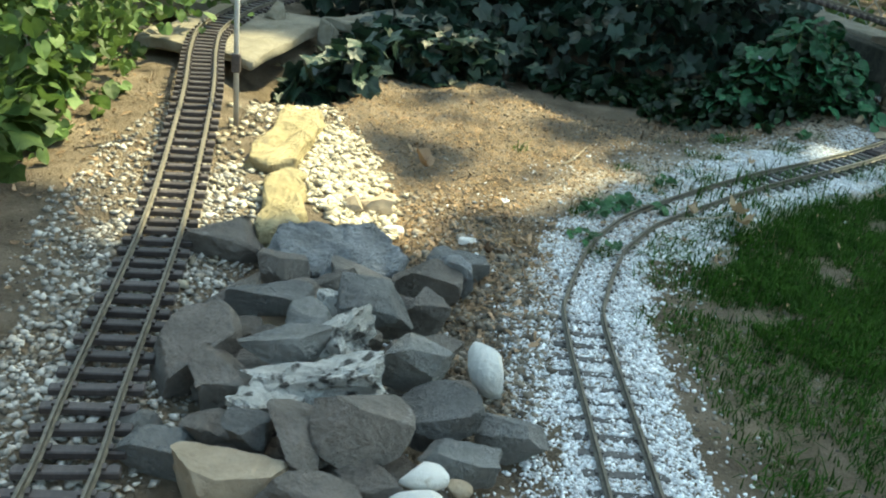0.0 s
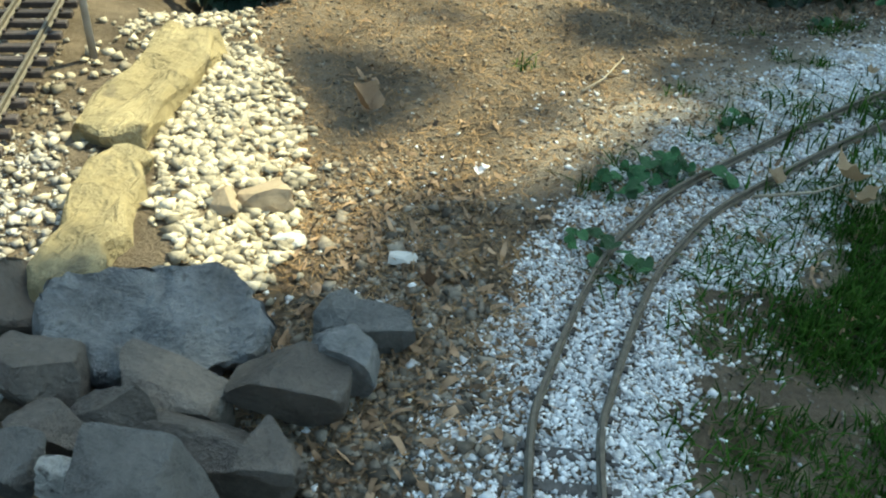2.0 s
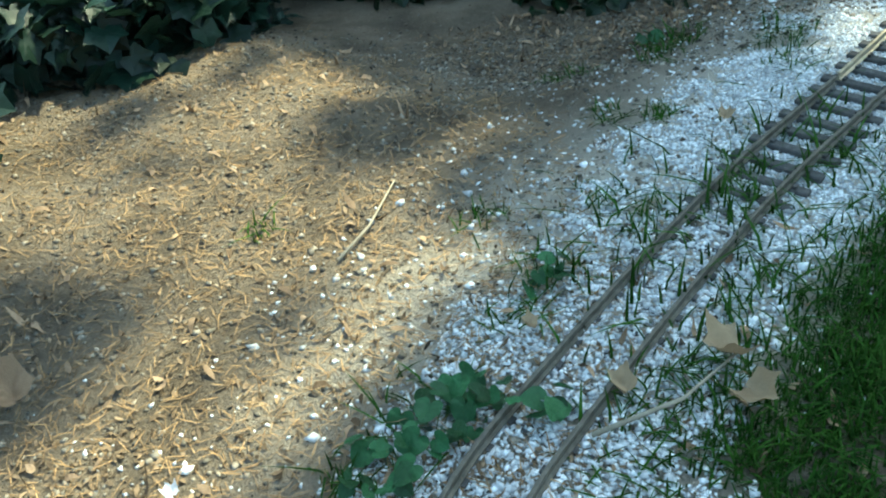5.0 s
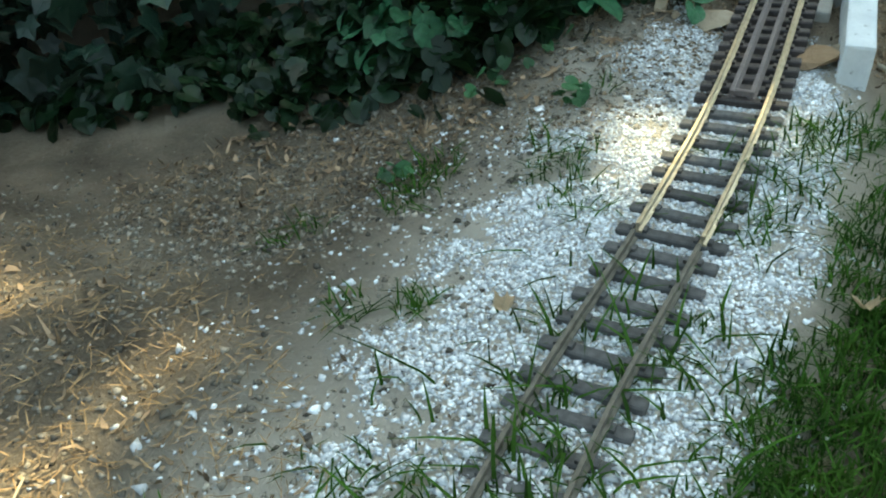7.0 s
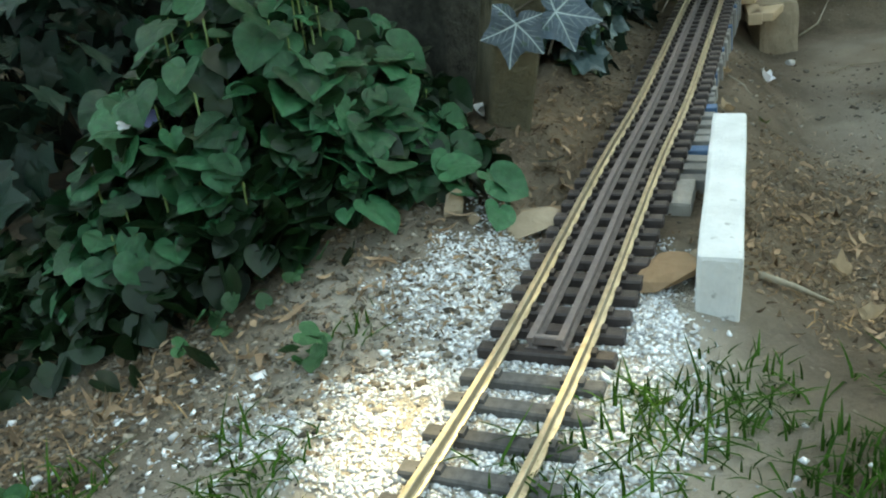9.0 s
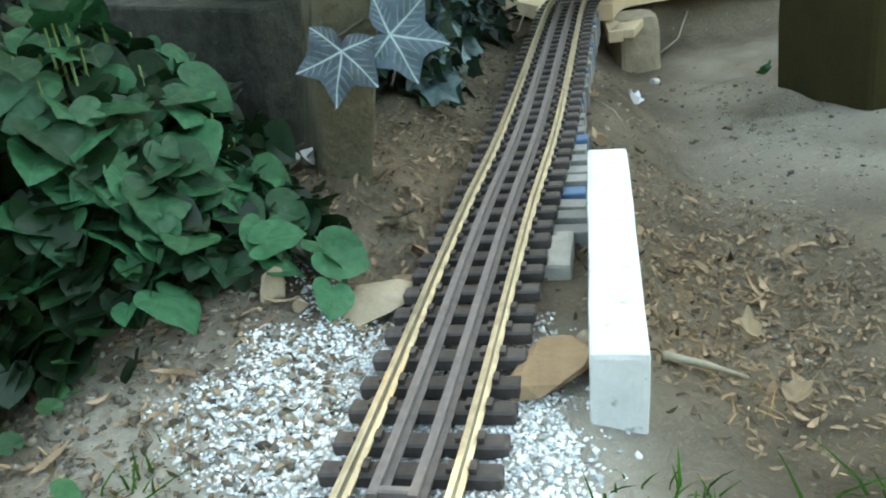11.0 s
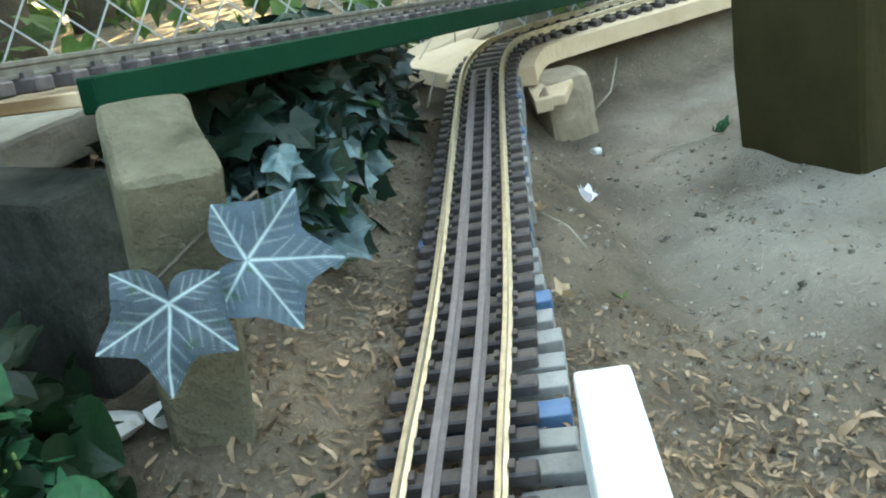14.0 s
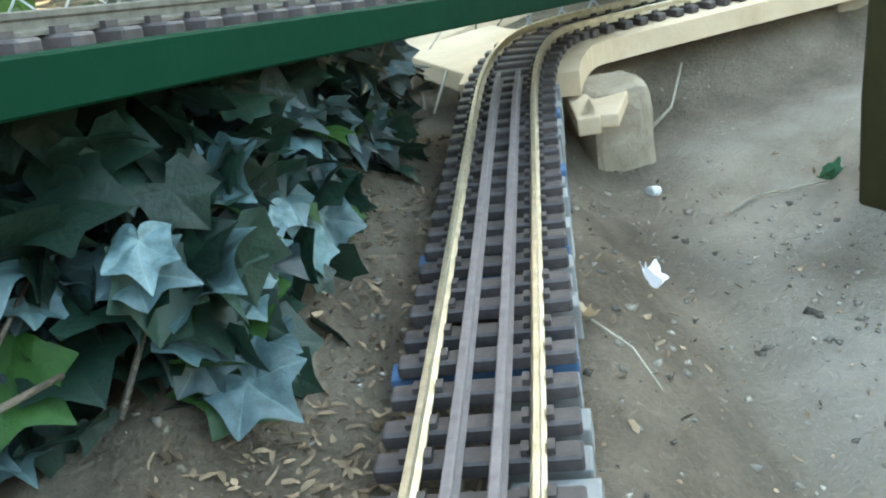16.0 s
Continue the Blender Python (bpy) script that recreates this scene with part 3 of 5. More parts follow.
rock(-0.054, 0.473, 0.052, 0.072, 0.066, M_BROWN, "rounded brown boulder in the heap", -6, 8.2, 6, 0.04)
rock(-0.104, 0.459, 0.052, 0.036, 0.068, M_BROWN, BRN, -42, 9.1, 6, 0.03)
rock(0.004, 0.515, 0.034, 0.078, 0.056, M_ROCK, GREY, -12)
rock(0.026, 0.472, 0.024, 0.062, 0.044, M_ROCK, GREY, 16)
rock(0.075, 0.53, 0.008, 0.062, 0.044, M_ROCK, GREY, 5)
rock(0.064, 0.646, 0.004, 0.03, 0.064, M_WHITE, "long white and brown stone beside the heap", -26, 4.4, 5, 0.03)
rock(-0.213, 0.469, 0.01, 0.066, 0.045, M_ROCK, GREY, 12)
rock(-0.154, 0.425, 0.024, 0.082, 0.05, M_STONE_T, "tan and grey field stone in a heap", -4)
rock(-0.088, 0.402, 0.036, 0.072, 0.045, M_BROWN, BRN, 12)
rock(-0.004, 0.437, 0.036, 0.034, 0.022, M_WHITE, "small white quartz pebble", 0, None, 4, 0.03)
rock(-0.006, 0.414, 0.03, 0.042, 0.022, M_WHITE, "small white quartz pebble", 0, None, 4, 0.03)
rock(-0.177, 0.49, 0.018, 0.05, 0.045, M_BROWN, BRN, 24)
rock(-0.25, 0.511, 0.0, 0.045, 0.04, M_ROCK, GREY, -8)
rock(0.023, 0.44, 0.024, 0.022, 0.016, M_STONE_T, "small tan pebble in the heap", 0, None, 4, 0.03)
rock(-0.144, 0.47, 0.03, 0.032, 0.055, M_ROCK, GREY, -10)
rock(-0.098, 0.705, 0.03, 0.034, 0.034, M_FLINT, FLT, 0, None, 5, 0.12)
rock(-0.076, 0.455, 0.04, 0.03, 0.03, M_FLINT, FLT, 0, None, 5, 0.14)
rock(-0.05, 0.44, 0.02, 0.06, 0.05, M_BROWN, BRN, 0)
rock(-0.1, 0.6, -0.012, 0.2, 0.09, M_BROWN, BRN, 0)
rock(-0.06, 0.75, -0.012, 0.15, 0.07, M_BROWN, BRN, 0)
rock(-0.09, 0.47, -0.012, 0.2, 0.08, M_BROWN, BRN, 0)


for x, y, z, w in ((-0.125, 0.65, 0.018, 0.05), (-0.19, 0.66, 0.01, 0.055), (-0.07, 0.64, 0.028, 0.045), (-0.03, 0.63, 0.02, 0.05), (-0.14, 0.75, 0.012, 0.05), (-0.2, 0.74, 0.004, 0.055), (0.01, 0.66, 0.008, 0.05), (-0.16, 0.62, 0.022, 0.05), (-0.1, 0.77, 0.015, 0.05), (-0.04, 0.52, 0.03, 0.05), (0.03, 0.58, 0.01, 0.045)):
    rock(x, y, z, w, w * 0.75, M_BROWN, "small brown stone wedged in the heap", x * 200)


def loose_stone(x, y, size, material, label, turn=0.0, sunk=0.35, seed=1.0, cuts=7, rough=0.05, lean=(0, 0)):
    ob = new("stone", from_bm("stone", stone_bm(size, seed, cuts, 2, rough), material))
    ob.matrix_basis = pose(x, y, gz(x, y) + size[2] * (0.5 - sunk), lean[0], lean[1], turn)
    return tagged(ob, label, "stone")


def edging_block(x, y, size, turn, z, lean, seed):
    bm = box_bm(size, 0.009, 3, 0.011, 7, seed)
    for v in bm.verts:
        v.co += noise.noise_vector(v.co * 120 + Vector((seed, 0, 0))) * 0.0022
    ob = new("edging_block", from_bm("edging_block", bm, M_SAND))
    ob.matrix_basis = pose(x, y, z, lean, 0, turn)
    return tagged(ob, "weathered yellow sandstone edging block on the bank", "stone block", "sandstone edging blocks")


edging_block(-0.218, 1.222, (0.07, 0.235, 0.085), -6, -0.048, 3, 1.0)
edging_block(-0.192, 0.98, (0.052, 0.19, 0.07), 4, -0.042, 2, 5.0)
loose_stone(-0.044, 1.018, (0.034, 0.017, 0.013), M_WHITE, "smooth white pebble on the soil", 10, 0.2, 2.0, 4, 0.02)
loose_stone(-0.075, 1.062, (0.05, 0.036, 0.03), M_STONE_T, "broken tan stone on the gravel slope", 30, 0.25, 3.0)
loose_stone(-0.1, 1.035, (0.034, 0.03, 0.026), M_STONE_T, "broken tan stone on the gravel slope", 80, 0.2, 4.0)
loose_stone(0.06, 1.0, (0.026, 0.014, 0.012), M_WHITE, "small white pebble on the soil", 0, 0.3, 5.0, 4, 0.02)
loose_stone(0.022, 0.905, (0.05, 0.045, 0.05), M_ROCK, "grey stone beside the heap", 20, 0.2, 6.0)

# ---- concrete and wood beside the track ----
def white_bar():
    a, b = Vector((1.024, 1.568, 0.0)), Vector((1.196, 1.739, 0.0))
    c, u = (a + b) / 2, b - a
    length = u.length
    bm = box_bm((0.0262, length, 0.125), 0.003, 2, 0.0008, 5, 2.0)
    ob = new("concrete_bar", from_bm("concrete_bar", bm, M_CONC))
    ob.matrix_basis = pose(c.x - 0.004, c.y + 0.005, -0.104, 1.6, 3.0, math.degrees(math.atan2(u.y, u.x)) - 90)
    tagged(ob, "pale concrete edging bar half sunk in the soil", "concrete bar")


def tie_blocks():
    """The row of small concrete blocks under the right ends of the ties."""
    data = [from_bm("support_block", box_bm((0.034, 0.0145, 0.034), 0.0012, 2, 0.0008, 1, k * 3.0), M_BLOCK) for k in range(3)]
    blue = from_bm("support_block", box_bm((0.085, 0.0145, 0.034), 0.0012, 2, 0.0006, 1, 4.0), M_BLUE)
    s = s_at(1.125, 1.77)
    k = 0
    while s < S_PLANK - 0.02:
        p, u = line_at(TRACK, s)
        r = np.array([u[1], -u[0]])
        q = p + r * (0.045 - 0.021 * min(1.0, k / 11) + random.uniform(-0.002, 0.002) - (0.0255 if k % 5 == 3 else 0.0))
        ob = new("support_block", data[k % 3] if k % 5 != 3 else blue)
        ob.matrix_basis = pose(q[0], q[1], -0.0525 + random.uniform(-0.0015, 0.001), 0, 0, math.degrees(math.atan2(u[1], u[0])) - 90 + random.uniform(-3, 3))
        tagged(ob, "small grey concrete block under the ties" if k % 5 != 3 else "small blue plastic block under the ties", "support block", "blocks under the ties")
        s += 0.0225
        k += 1


white_bar()
tie_blocks()
loose_stone(1.006, 1.745, (0.06, 0.044, 0.014), M_STONE_T, "flat tan stone beside the track", 40, 0.1, 7.0)
loose_stone(1.027, 1.622, (0.06, 0.046, 0.018), M_ORANGE, "flat orange-tan stone between track and concrete bar", 35, 0.3, 8.0)
paver = new("stone", from_bm("stone", box_bm((0.034, 0.05, 0.014), 0.003, 2, 0.002, 2, 3.0), M_PAVER))
paver.matrix_basis = pose(1.12, 1.722, -0.03, 0, 2, -46)
tagged(paver, "pale flat stone beside the ties", "stone")
loose_stone(0.954, 1.767, (0.018, 0.014, 0.02), M_STONE_T, "small orange stone at the edge of the ballast", 20, 0.1, 11.0)
loose_stone(0.962, 1.75, (0.01, 0.01, 0.01), M_STONE_T, "small orange stone at the edge of the ballast", 70, 0.1, 12.0)
loose_stone(1.042, 1.906, (0.022, 0.017, 0.018), M_WHITE, "small white stone at the foot of the post", 10, 0.0, 13.0, 5, 0.04)
loose_stone(1.06, 1.9, (0.02, 0.015, 0.015), M_WHITE, "small white stone at the foot of the post", 60, 0.0, 14.0, 5, 0.04)
loose_stone(1.7, 2.14, (0.016, 0.012, 0.01), M_WHITE, "small white stone on the soil", 60, 0.2, 15.0, 5, 0.04)
bark = new("bark_piece", from_bm("bark_piece", box_bm((0.006, 0.05, 0.0025), 0.001, 1, 0.003, 5, 2.0), M_BARK))
bark.matrix_basis = pose(1.056, 1.612, gz(1.056, 1.612) + 0.002, 4, 20, -50)
tagged(bark, "dark brown bark splinter beside the flat stone", "bark")
loose_stone(1.062, 1.628, (0.013, 0.012, 0.012), M_STONE_T, "small round tan pebble", 0, 0.1, 10.0, 3, 0.02)


def retaining_wall():
    wall = empty("retaining_wall", "dark mossy concrete retaining wall with a buff concrete post", "wall")
    lean = Matrix.Rotation(radians(16), 4, "X") @ Matrix.Rotation(radians(3), 4, "Y")
    post = box_bm((0.04, 0.078, 0.308), 0.006, 3, 0.002, 5, 1.5)
    part("post", from_bm("post", post, M_POST), wall, "buff concrete post with worn edges", Matrix.Translation((1.084, 1.899, 0.042)) @ lean @ pose(0, 0, -0.18, 0, 0, -22))
    slab = box_bm((0.05, 1.6, 0.34), 0.004, 2, 0.003, 8, 3.0)
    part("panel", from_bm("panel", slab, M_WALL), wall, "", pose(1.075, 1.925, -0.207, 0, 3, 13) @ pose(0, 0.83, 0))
    back = box_bm((0.1, 1.4, 0.24), 0.03, 3, 0.02, 8, 3.0)
    part("backfill", from_bm("backfill", back, M_BARK), wall, "dark leafy soil behind the wall", pose(1.1, 1.99, -0.14, 0, 0, 13) @ pose(0.075, 0.75, 0))
    across, far = rng.uniform(0.035, 0.085, 220), rng.uniform(0.06, 0.5, 220)
    c, w = math.cos(radians(13)), math.sin(radians(13))
    bits = np.c_[1.1 + across * c - far * w, 1.99 + across * w + far * c]
    tagged(part("dead_leaves", leaf_mass("dead_leaves", LOW_HEART, np.c_[bits, rng.uniform(0.1, 0.112, 220)], rng.uniform(0.005, 0.012, 220), M_SCRAP), wall, "dead leaves lodged behind the panel"), kind="stuff")
    cap = box_bm((0.1, 1.2, 0.03), 0.004, 2, 0.003, 6, 6.0)
    part("coping", from_bm("coping", cap, M_SLAB), wall, "weathered pale slab behind the wall", pose(1.1, 1.99, 0.112, 0, 0, 15) @ pose(0.06, 0.69, 0))


def green_bridge():
    """The raised second track in its green-painted side beam."""
    a, b = Vector((0.947, 1.881, 0.199)), Vector((2.375, 2.4775, -0.0834))
    u = b - a
    length = u.length
    m = Matrix.Translation(a) @ u.to_track_quat("Y", "Z").to_matrix().to_4x4()
    start = 0.168
    bridge = empty("track_bridge", "dark green painted bridge beam carrying a model track", "bridge", m=m)
    part("side_beam", from_bm("side_beam", box_bm((0.012, length - start, 0.018), 0.001, 1), M_GREEN), bridge, "dark green painted side beam", pose(0, start + (length - start) / 2, -0.004))
    part("deck", from_bm("deck", box_bm((0.09, length - start, 0.008), 0.001, 1), M_WOOD), bridge, "pale wooden deck", pose(-0.051, start + (length - start) / 2, 0.0))
    line = np.c_[np.full(900, -0.052), np.arange(900) * STEP - 1.2]
    for off in (-0.0231, 0.0231):
        part("rail", mesh("rail", *rail(line, lambda s: 0.0265, off, 0.7, length + 1.1), M_RAIL_DULL), bridge, "grey-blue rail")
    data = tie_mesh("tie", M_TIE)
    for k in range(int((length + 0.5) / 0.0225)):
        part("tie", data, bridge, m=pose(-0.052, -0.45 + k * 0.0225, 0.0105))


green_bridge()


def plank_deck():
    """The pale planks under the curve, cut to it, with their bearers."""
    deck = empty("plank_deck", "fresh pine planks carrying the curved track", "wooden deck")
    verts, faces = [], []
    s0, s1 = S_PLANK, s_at(2.8, 2.065)
    steps = np.arange(s0, s1, 0.02)
    for s in steps:
        p, u = line_at(TRACK, s)
        r = np.array([u[1], -u[0]])
        for off, z in ((-0.05, -0.0158), (0.058, -0.0158), (0.058, -0.038), (-0.05, -0.038)):
            q = p + r * off
            verts.append((q[0], q[1], fall(s) + z))
    for i in range(len(steps) - 1):
        for k in range(4):
            j = (k + 1) % 4
            faces.append((i * 4 + k, (i + 1) * 4 + k, (i + 1) * 4 + j, i * 4 + j))
    faces += [(0, 1, 2, 3), tuple(range(len(verts) - 4, len(verts)))[::-1]]
    part("plank", mesh("plank", verts, faces, M_WOOD), deck, "curved pale pine plank")
    part("plank", from_bm("plank", box_bm((0.12, 0.16, 0.021), 0.002, 2), M_WOOD), deck, "pale pine plank end", pose(1.744, 2.378, -0.0395, 0, 0, -14))
    part("plank", from_bm("plank", box_bm((0.22, 0.05, 0.02), 0.002, 2), M_WOOD), deck, "narrow pine plank end", pose(1.84, 2.512, -0.044, 0, 0, 8))
    part("bearer", from_bm("bearer", box_bm((0.05, 0.2, 0.14), 0.002, 2), M_WOOD), deck, "pine bearer on the soil", pose(1.86, 2.45, -0.182))
    part("plank", from_bm("plank", box_bm((0.02, 0.16, 0.016), 0.002, 2), M_WOOD), deck, "pale pine batten", pose(1.72, 2.235, -0.058, 0, 0, -42))
    part("bearer", from_bm("bearer", box_bm((0.034, 0.07, 0.012), 0.002, 2), M_WOOD), deck, "short pine offcut", pose(1.705, 2.19, -0.054, 0, 0, -60))


def support(x, y, size, z, turn, seed):
    ob = new("deck_support", from_bm("deck_support", box_bm(size, 0.008, 2, 0.005, 3, seed), M_STONE_T))
    ob.matrix_basis = pose(x, y, z, 0, 0, turn)
    tagged(ob, "rough tan concrete block under the planks", "support block", "blocks under the planks")


plank_deck()
support(1.745, 2.218, (0.062, 0.066, 0.1), -0.14, -28, 1.0)
support(2.2, 2.215, (0.11, 0.07, 0.12), -0.187, -14, 2.0)


def olive_post():
    post = empty("olive_post", "thick dark olive-brown square post standing in the soil", "post")
    part("shaft", from_bm("shaft", box_bm((0.16, 0.16, 0.5), 0.012, 3, 0.004, 5, 4.0), M_OLIVE), post, m=pose(1.804, 1.89, -0.2, 0, 0, -18))
    part("cap", from_bm("cap", box_bm((0.19, 0.19, 0.02), 0.004, 2), M_GREEN), post, "green rim", pose(1.804, 1.89, 0.301, 0, 0, -18))


olive_post()


def signal_pole():
    pole = empty("signal_pole", "thin pale steel rod with a dark collar standing in the gravel", "pole")
    v, f = tube([(-0.313, 1.293, 0.0), (-0.314, 1.293, 0.16), (-0.312, 1.294, 0.36)], [0.0045, 0.0042, 0.004], 8)
    part("rod", mesh("rod", v, f, M_POLE, True), pole)
    part("collar", from_bm("collar", box_bm((0.014, 0.012, 0.03), 0.002, 2), M_TIE), pole, "dark collar", pose(-0.314, 1.293, 0.1))


signal_pole()


def slab_bridge():
    """The rough stone slabs at the back, over a dark culvert."""
    for k, (x, y, size, z, turn, lean) in enumerate(((-0.41, 1.84, (0.26, 0.42, 0.022), 0.028, -15, 1), (-0.1, 2.1, (0.16, 0.34, 0.022), 0.03, -30, -2), (-0.6, 2.15, (0.3, 0.3, 0.03), 0.03, 10, 0))):
        ob = new("stone_slab", from_bm("stone_slab", box_bm(size, 0.008, 2, 0.01, 5, k * 2.0), M_SLAB))
        ob.matrix_basis = pose(x, y, z, lean, lean, turn)
        tagged(ob, "rough weathered stone slab over a dark culvert", "stone slab", "slabs of the culvert")
    for k, (x, y) in enumerate(((-0.22, 1.9), (-0.36, 1.97), (-0.06, 2.02))):
        ob = new("culvert_stone", from_bm("culvert_stone", stone_bm((0.06, 0.06, 0.12), 20.0 + k), M_SLAB))
        ob.matrix_basis = pose(x, y, gz(x, y) + 0.03)
        tagged(ob, "upright rough stone carrying the slabs", "stone", "stones of the culvert")


slab_bridge()

# ---- gravel ----
def along(n, s0, s1, left, right, edge=0.018):
    """Random places beside the right track, left and right being widths that depend on the way along it."""
    s = rng.uniform(s0, s1, n)
    k = np.clip((s / STEP).astype(int), 1, len(TRACK) - 2)
    u = TRACK[k + 1] - TRACK[k - 1]
    u /= np.linalg.norm(u, axis=1)[:, None]
    lo, hi = -left(s) - 0.02, right(s) + 0.02
    d = lo + rng.random(n) * (hi - lo) + rng.normal(0, edge, n) * (rng.random(n) < 0.35)
    return TRACK[k] + u * (s - k * STEP)[:, None] + np.c_[u[:, 1], -u[:, 0]] * d[:, None], s, d




def left_w(s):
    return 0.075 + 0.07 * smooth(S_MID + 0.15, S_WIDE + 0.05, s) - 0.05 * smooth(S_GUARD + 0.06, S_BARE + 0.07, s)


def right_w(s):
    return 0.06 + 0.04 * smooth(s_at(0.184, 0.8), S_MID, s) * (1 - smooth(S_MID + 0.1, S_WIDE, s)) + 0.02 * smooth(S_WIDE, S_WIDE + 0.2, s) - 0.05 * smooth(S_GUARD - 0.04, S_BARE, s)


def ballast():
    xy, s, d = along(170000, S0, S_BARE + 0.08, left_w, right_w)
    keep = rng.random(len(s)) > smooth(S_BARE - 0.03, S_BARE + 0.07, s) * smooth(-0.12, -0.02, d)
    patch = wobble(xy[:, 0], xy[:, 1], 16.0, 5.0) + 0.6 * wobble(xy[:, 0], xy[:, 1], 50.0, 2.0)
    keep &= (np.abs(d) < 0.05) | (patch > -0.5 + 0.75 * smooth(0.05, 0.13, np.abs(d)) + rng.normal(0, 0.18, len(s)))
    fine = smooth(S_WIDE - 0.1, S_GUARD - 0.05, s)
    keep &= rng.random(len(s)) < 0.5 + 0.5 * fine
    xy, fine = xy[keep], fine[keep]
    size = (rng.uniform(0.0009, 0.0024, len(xy)) + 0.0014 * (rng.random(len(xy)) < 0.1)) * (1 - 0.3 * fine)
    stuff("ballast", stones("ballast", xy, size, M_BALLAST), "pale grey crushed stone ballast round the track", "gravel")


ballast()


def spread(n, cx, cy, rx, ry, turn=0.0):
    a, r = rng.random(n) * 2 * np.pi, np.sqrt(rng.random(n)) * (1 + 0.25 * rng.normal(0, 1, n) * (rng.random(n) < 0.3))
    x, y = r * np.cos(a) * rx, r * np.sin(a) * ry
    c, s = math.cos(radians(turn)), math.sin(radians(turn))
    return np.c_[cx + x * c - y * s, cy + x * s + y * c]


def bank_gravel():
    xy = np.vstack([spread(2300, -0.12, 1.14, 0.07, 0.22, 12), spread(220, -0.27, 1.1, 0.07, 0.35), spread(350, -0.24, 1.42, 0.08, 0.1)])
    stuff("bank_gravel", stones("bank_gravel", xy, 0.002 + 0.0075 * rng.random(len(xy)) ** 1.4, M_LIME), "cream limestone gravel on the bank", "gravel")


def track_stones():
    xy = np.vstack([spread(4200, -0.3, 0.72, 0.1, 0.4), spread(1000, -0.42, 1.05, 0.06, 0.35)])
    stuff("track_stones", stones("track_stones", xy, 0.0012 + 0.0055 * rng.random(len(xy)) ** 2, M_MIXED), "mixed grey and buff stones along the left track", "gravel")


def soil_pebbles():
    xy, s, d = along(3600, S0, S_GUARD, lambda s: 0.26 + 0 * s, lambda s: 0.12 + 0 * s, 0.05)
    stuff("pebbles", stones("pebbles", xy, rng.uniform(0.001, 0.003, len(xy)) + 0.003 * (rng.random(len(xy)) < 0.06), M_BALLAST, 0.2), "scattered pale stone chips on the soil", "pebbles")
    xy = np.vstack([spread(3000, 0.06, 0.8, 0.09, 0.25), spread(500, 0.03, 1.08, 0.1, 0.1), spread(900, -0.33, 0.75, 0.1, 0.5)])
    stuff("pebbles", stones("pebbles", xy, rng.uniform(0.002, 0.0052, len(xy)) + 0.004 * (rng.random(len(xy)) < 0.06), M_PEBBLE, 0.1), "mixed brown and grey pebbles on the soil", "pebbles")


def soil_crumbs():
    xy = np.vstack([spread(7000, 0.2, 1.5, 0.42, 0.48), spread(5200, 0.66, 1.76, 0.3, 0.17, -10), spread(1200, 1.45, 1.85, 0.35, 0.3, 42), spread(1500, 0.4, 0.75, 0.15, 0.4)])
    stuff("soil_crumbs", stones("soil_crumbs", xy, 0.0008 + 0.0035 * rng.random(len(xy)) ** 2, M_PEBBLE, 0.15), "crumbs of soil and small grit", "soil")


bank_gravel()
track_stones()
soil_pebbles()
soil_crumbs()

# ---- plants ----
def leaf_mesh(name, outline, material, fold=0.25, droop=0.3, veins=None):
    """A leaf of unit size from half an outline (x across, y along), folded along its rib and drooping at the tip."""
    rows = outline
    verts, faces = [], []
    for x, y in rows:
        z = -droop * y * y
        verts += [(-x, y, z + fold * x), (-x * 0.5, y, z + fold * x * 0.35), (0, y, z), (x * 0.5, y, z + fold * x * 0.35), (x, y, z + fold * x)]
    for i in range(len(rows) - 1):
        for k in range(4):
            faces.append((i * 5 + k, i * 5 + k + 1, (i + 1) * 5 + k + 1, (i + 1) * 5 + k))
    return mesh(name, verts, faces, material, True)


IVY_EDGE = ((0, 0.9), (8, 0.74), (18, 0.62), (29, 0.58), (40, 0.64), (48, 0.72), (54, 0.8), (61, 0.7), (72, 0.57), (84, 0.52), (98, 0.52), (110, 0.54), (120, 0.58), (130, 0.48), (146, 0.38), (162, 0.26), (174, 0.14), (180, 0.1))
HEART_EDGE = ((0, 0.86), (10, 0.79), (25, 0.72), (45, 0.67), (70, 0.64), (95, 0.61), (120, 0.57), (142, 0.5), (158, 0.39), (170, 0.22), (180, 0.1))
IVY_RIBS, HEART_RIBS = (0, 54, -54, 120, -120), (0, 32, -32, 68, -68, 112, -112)


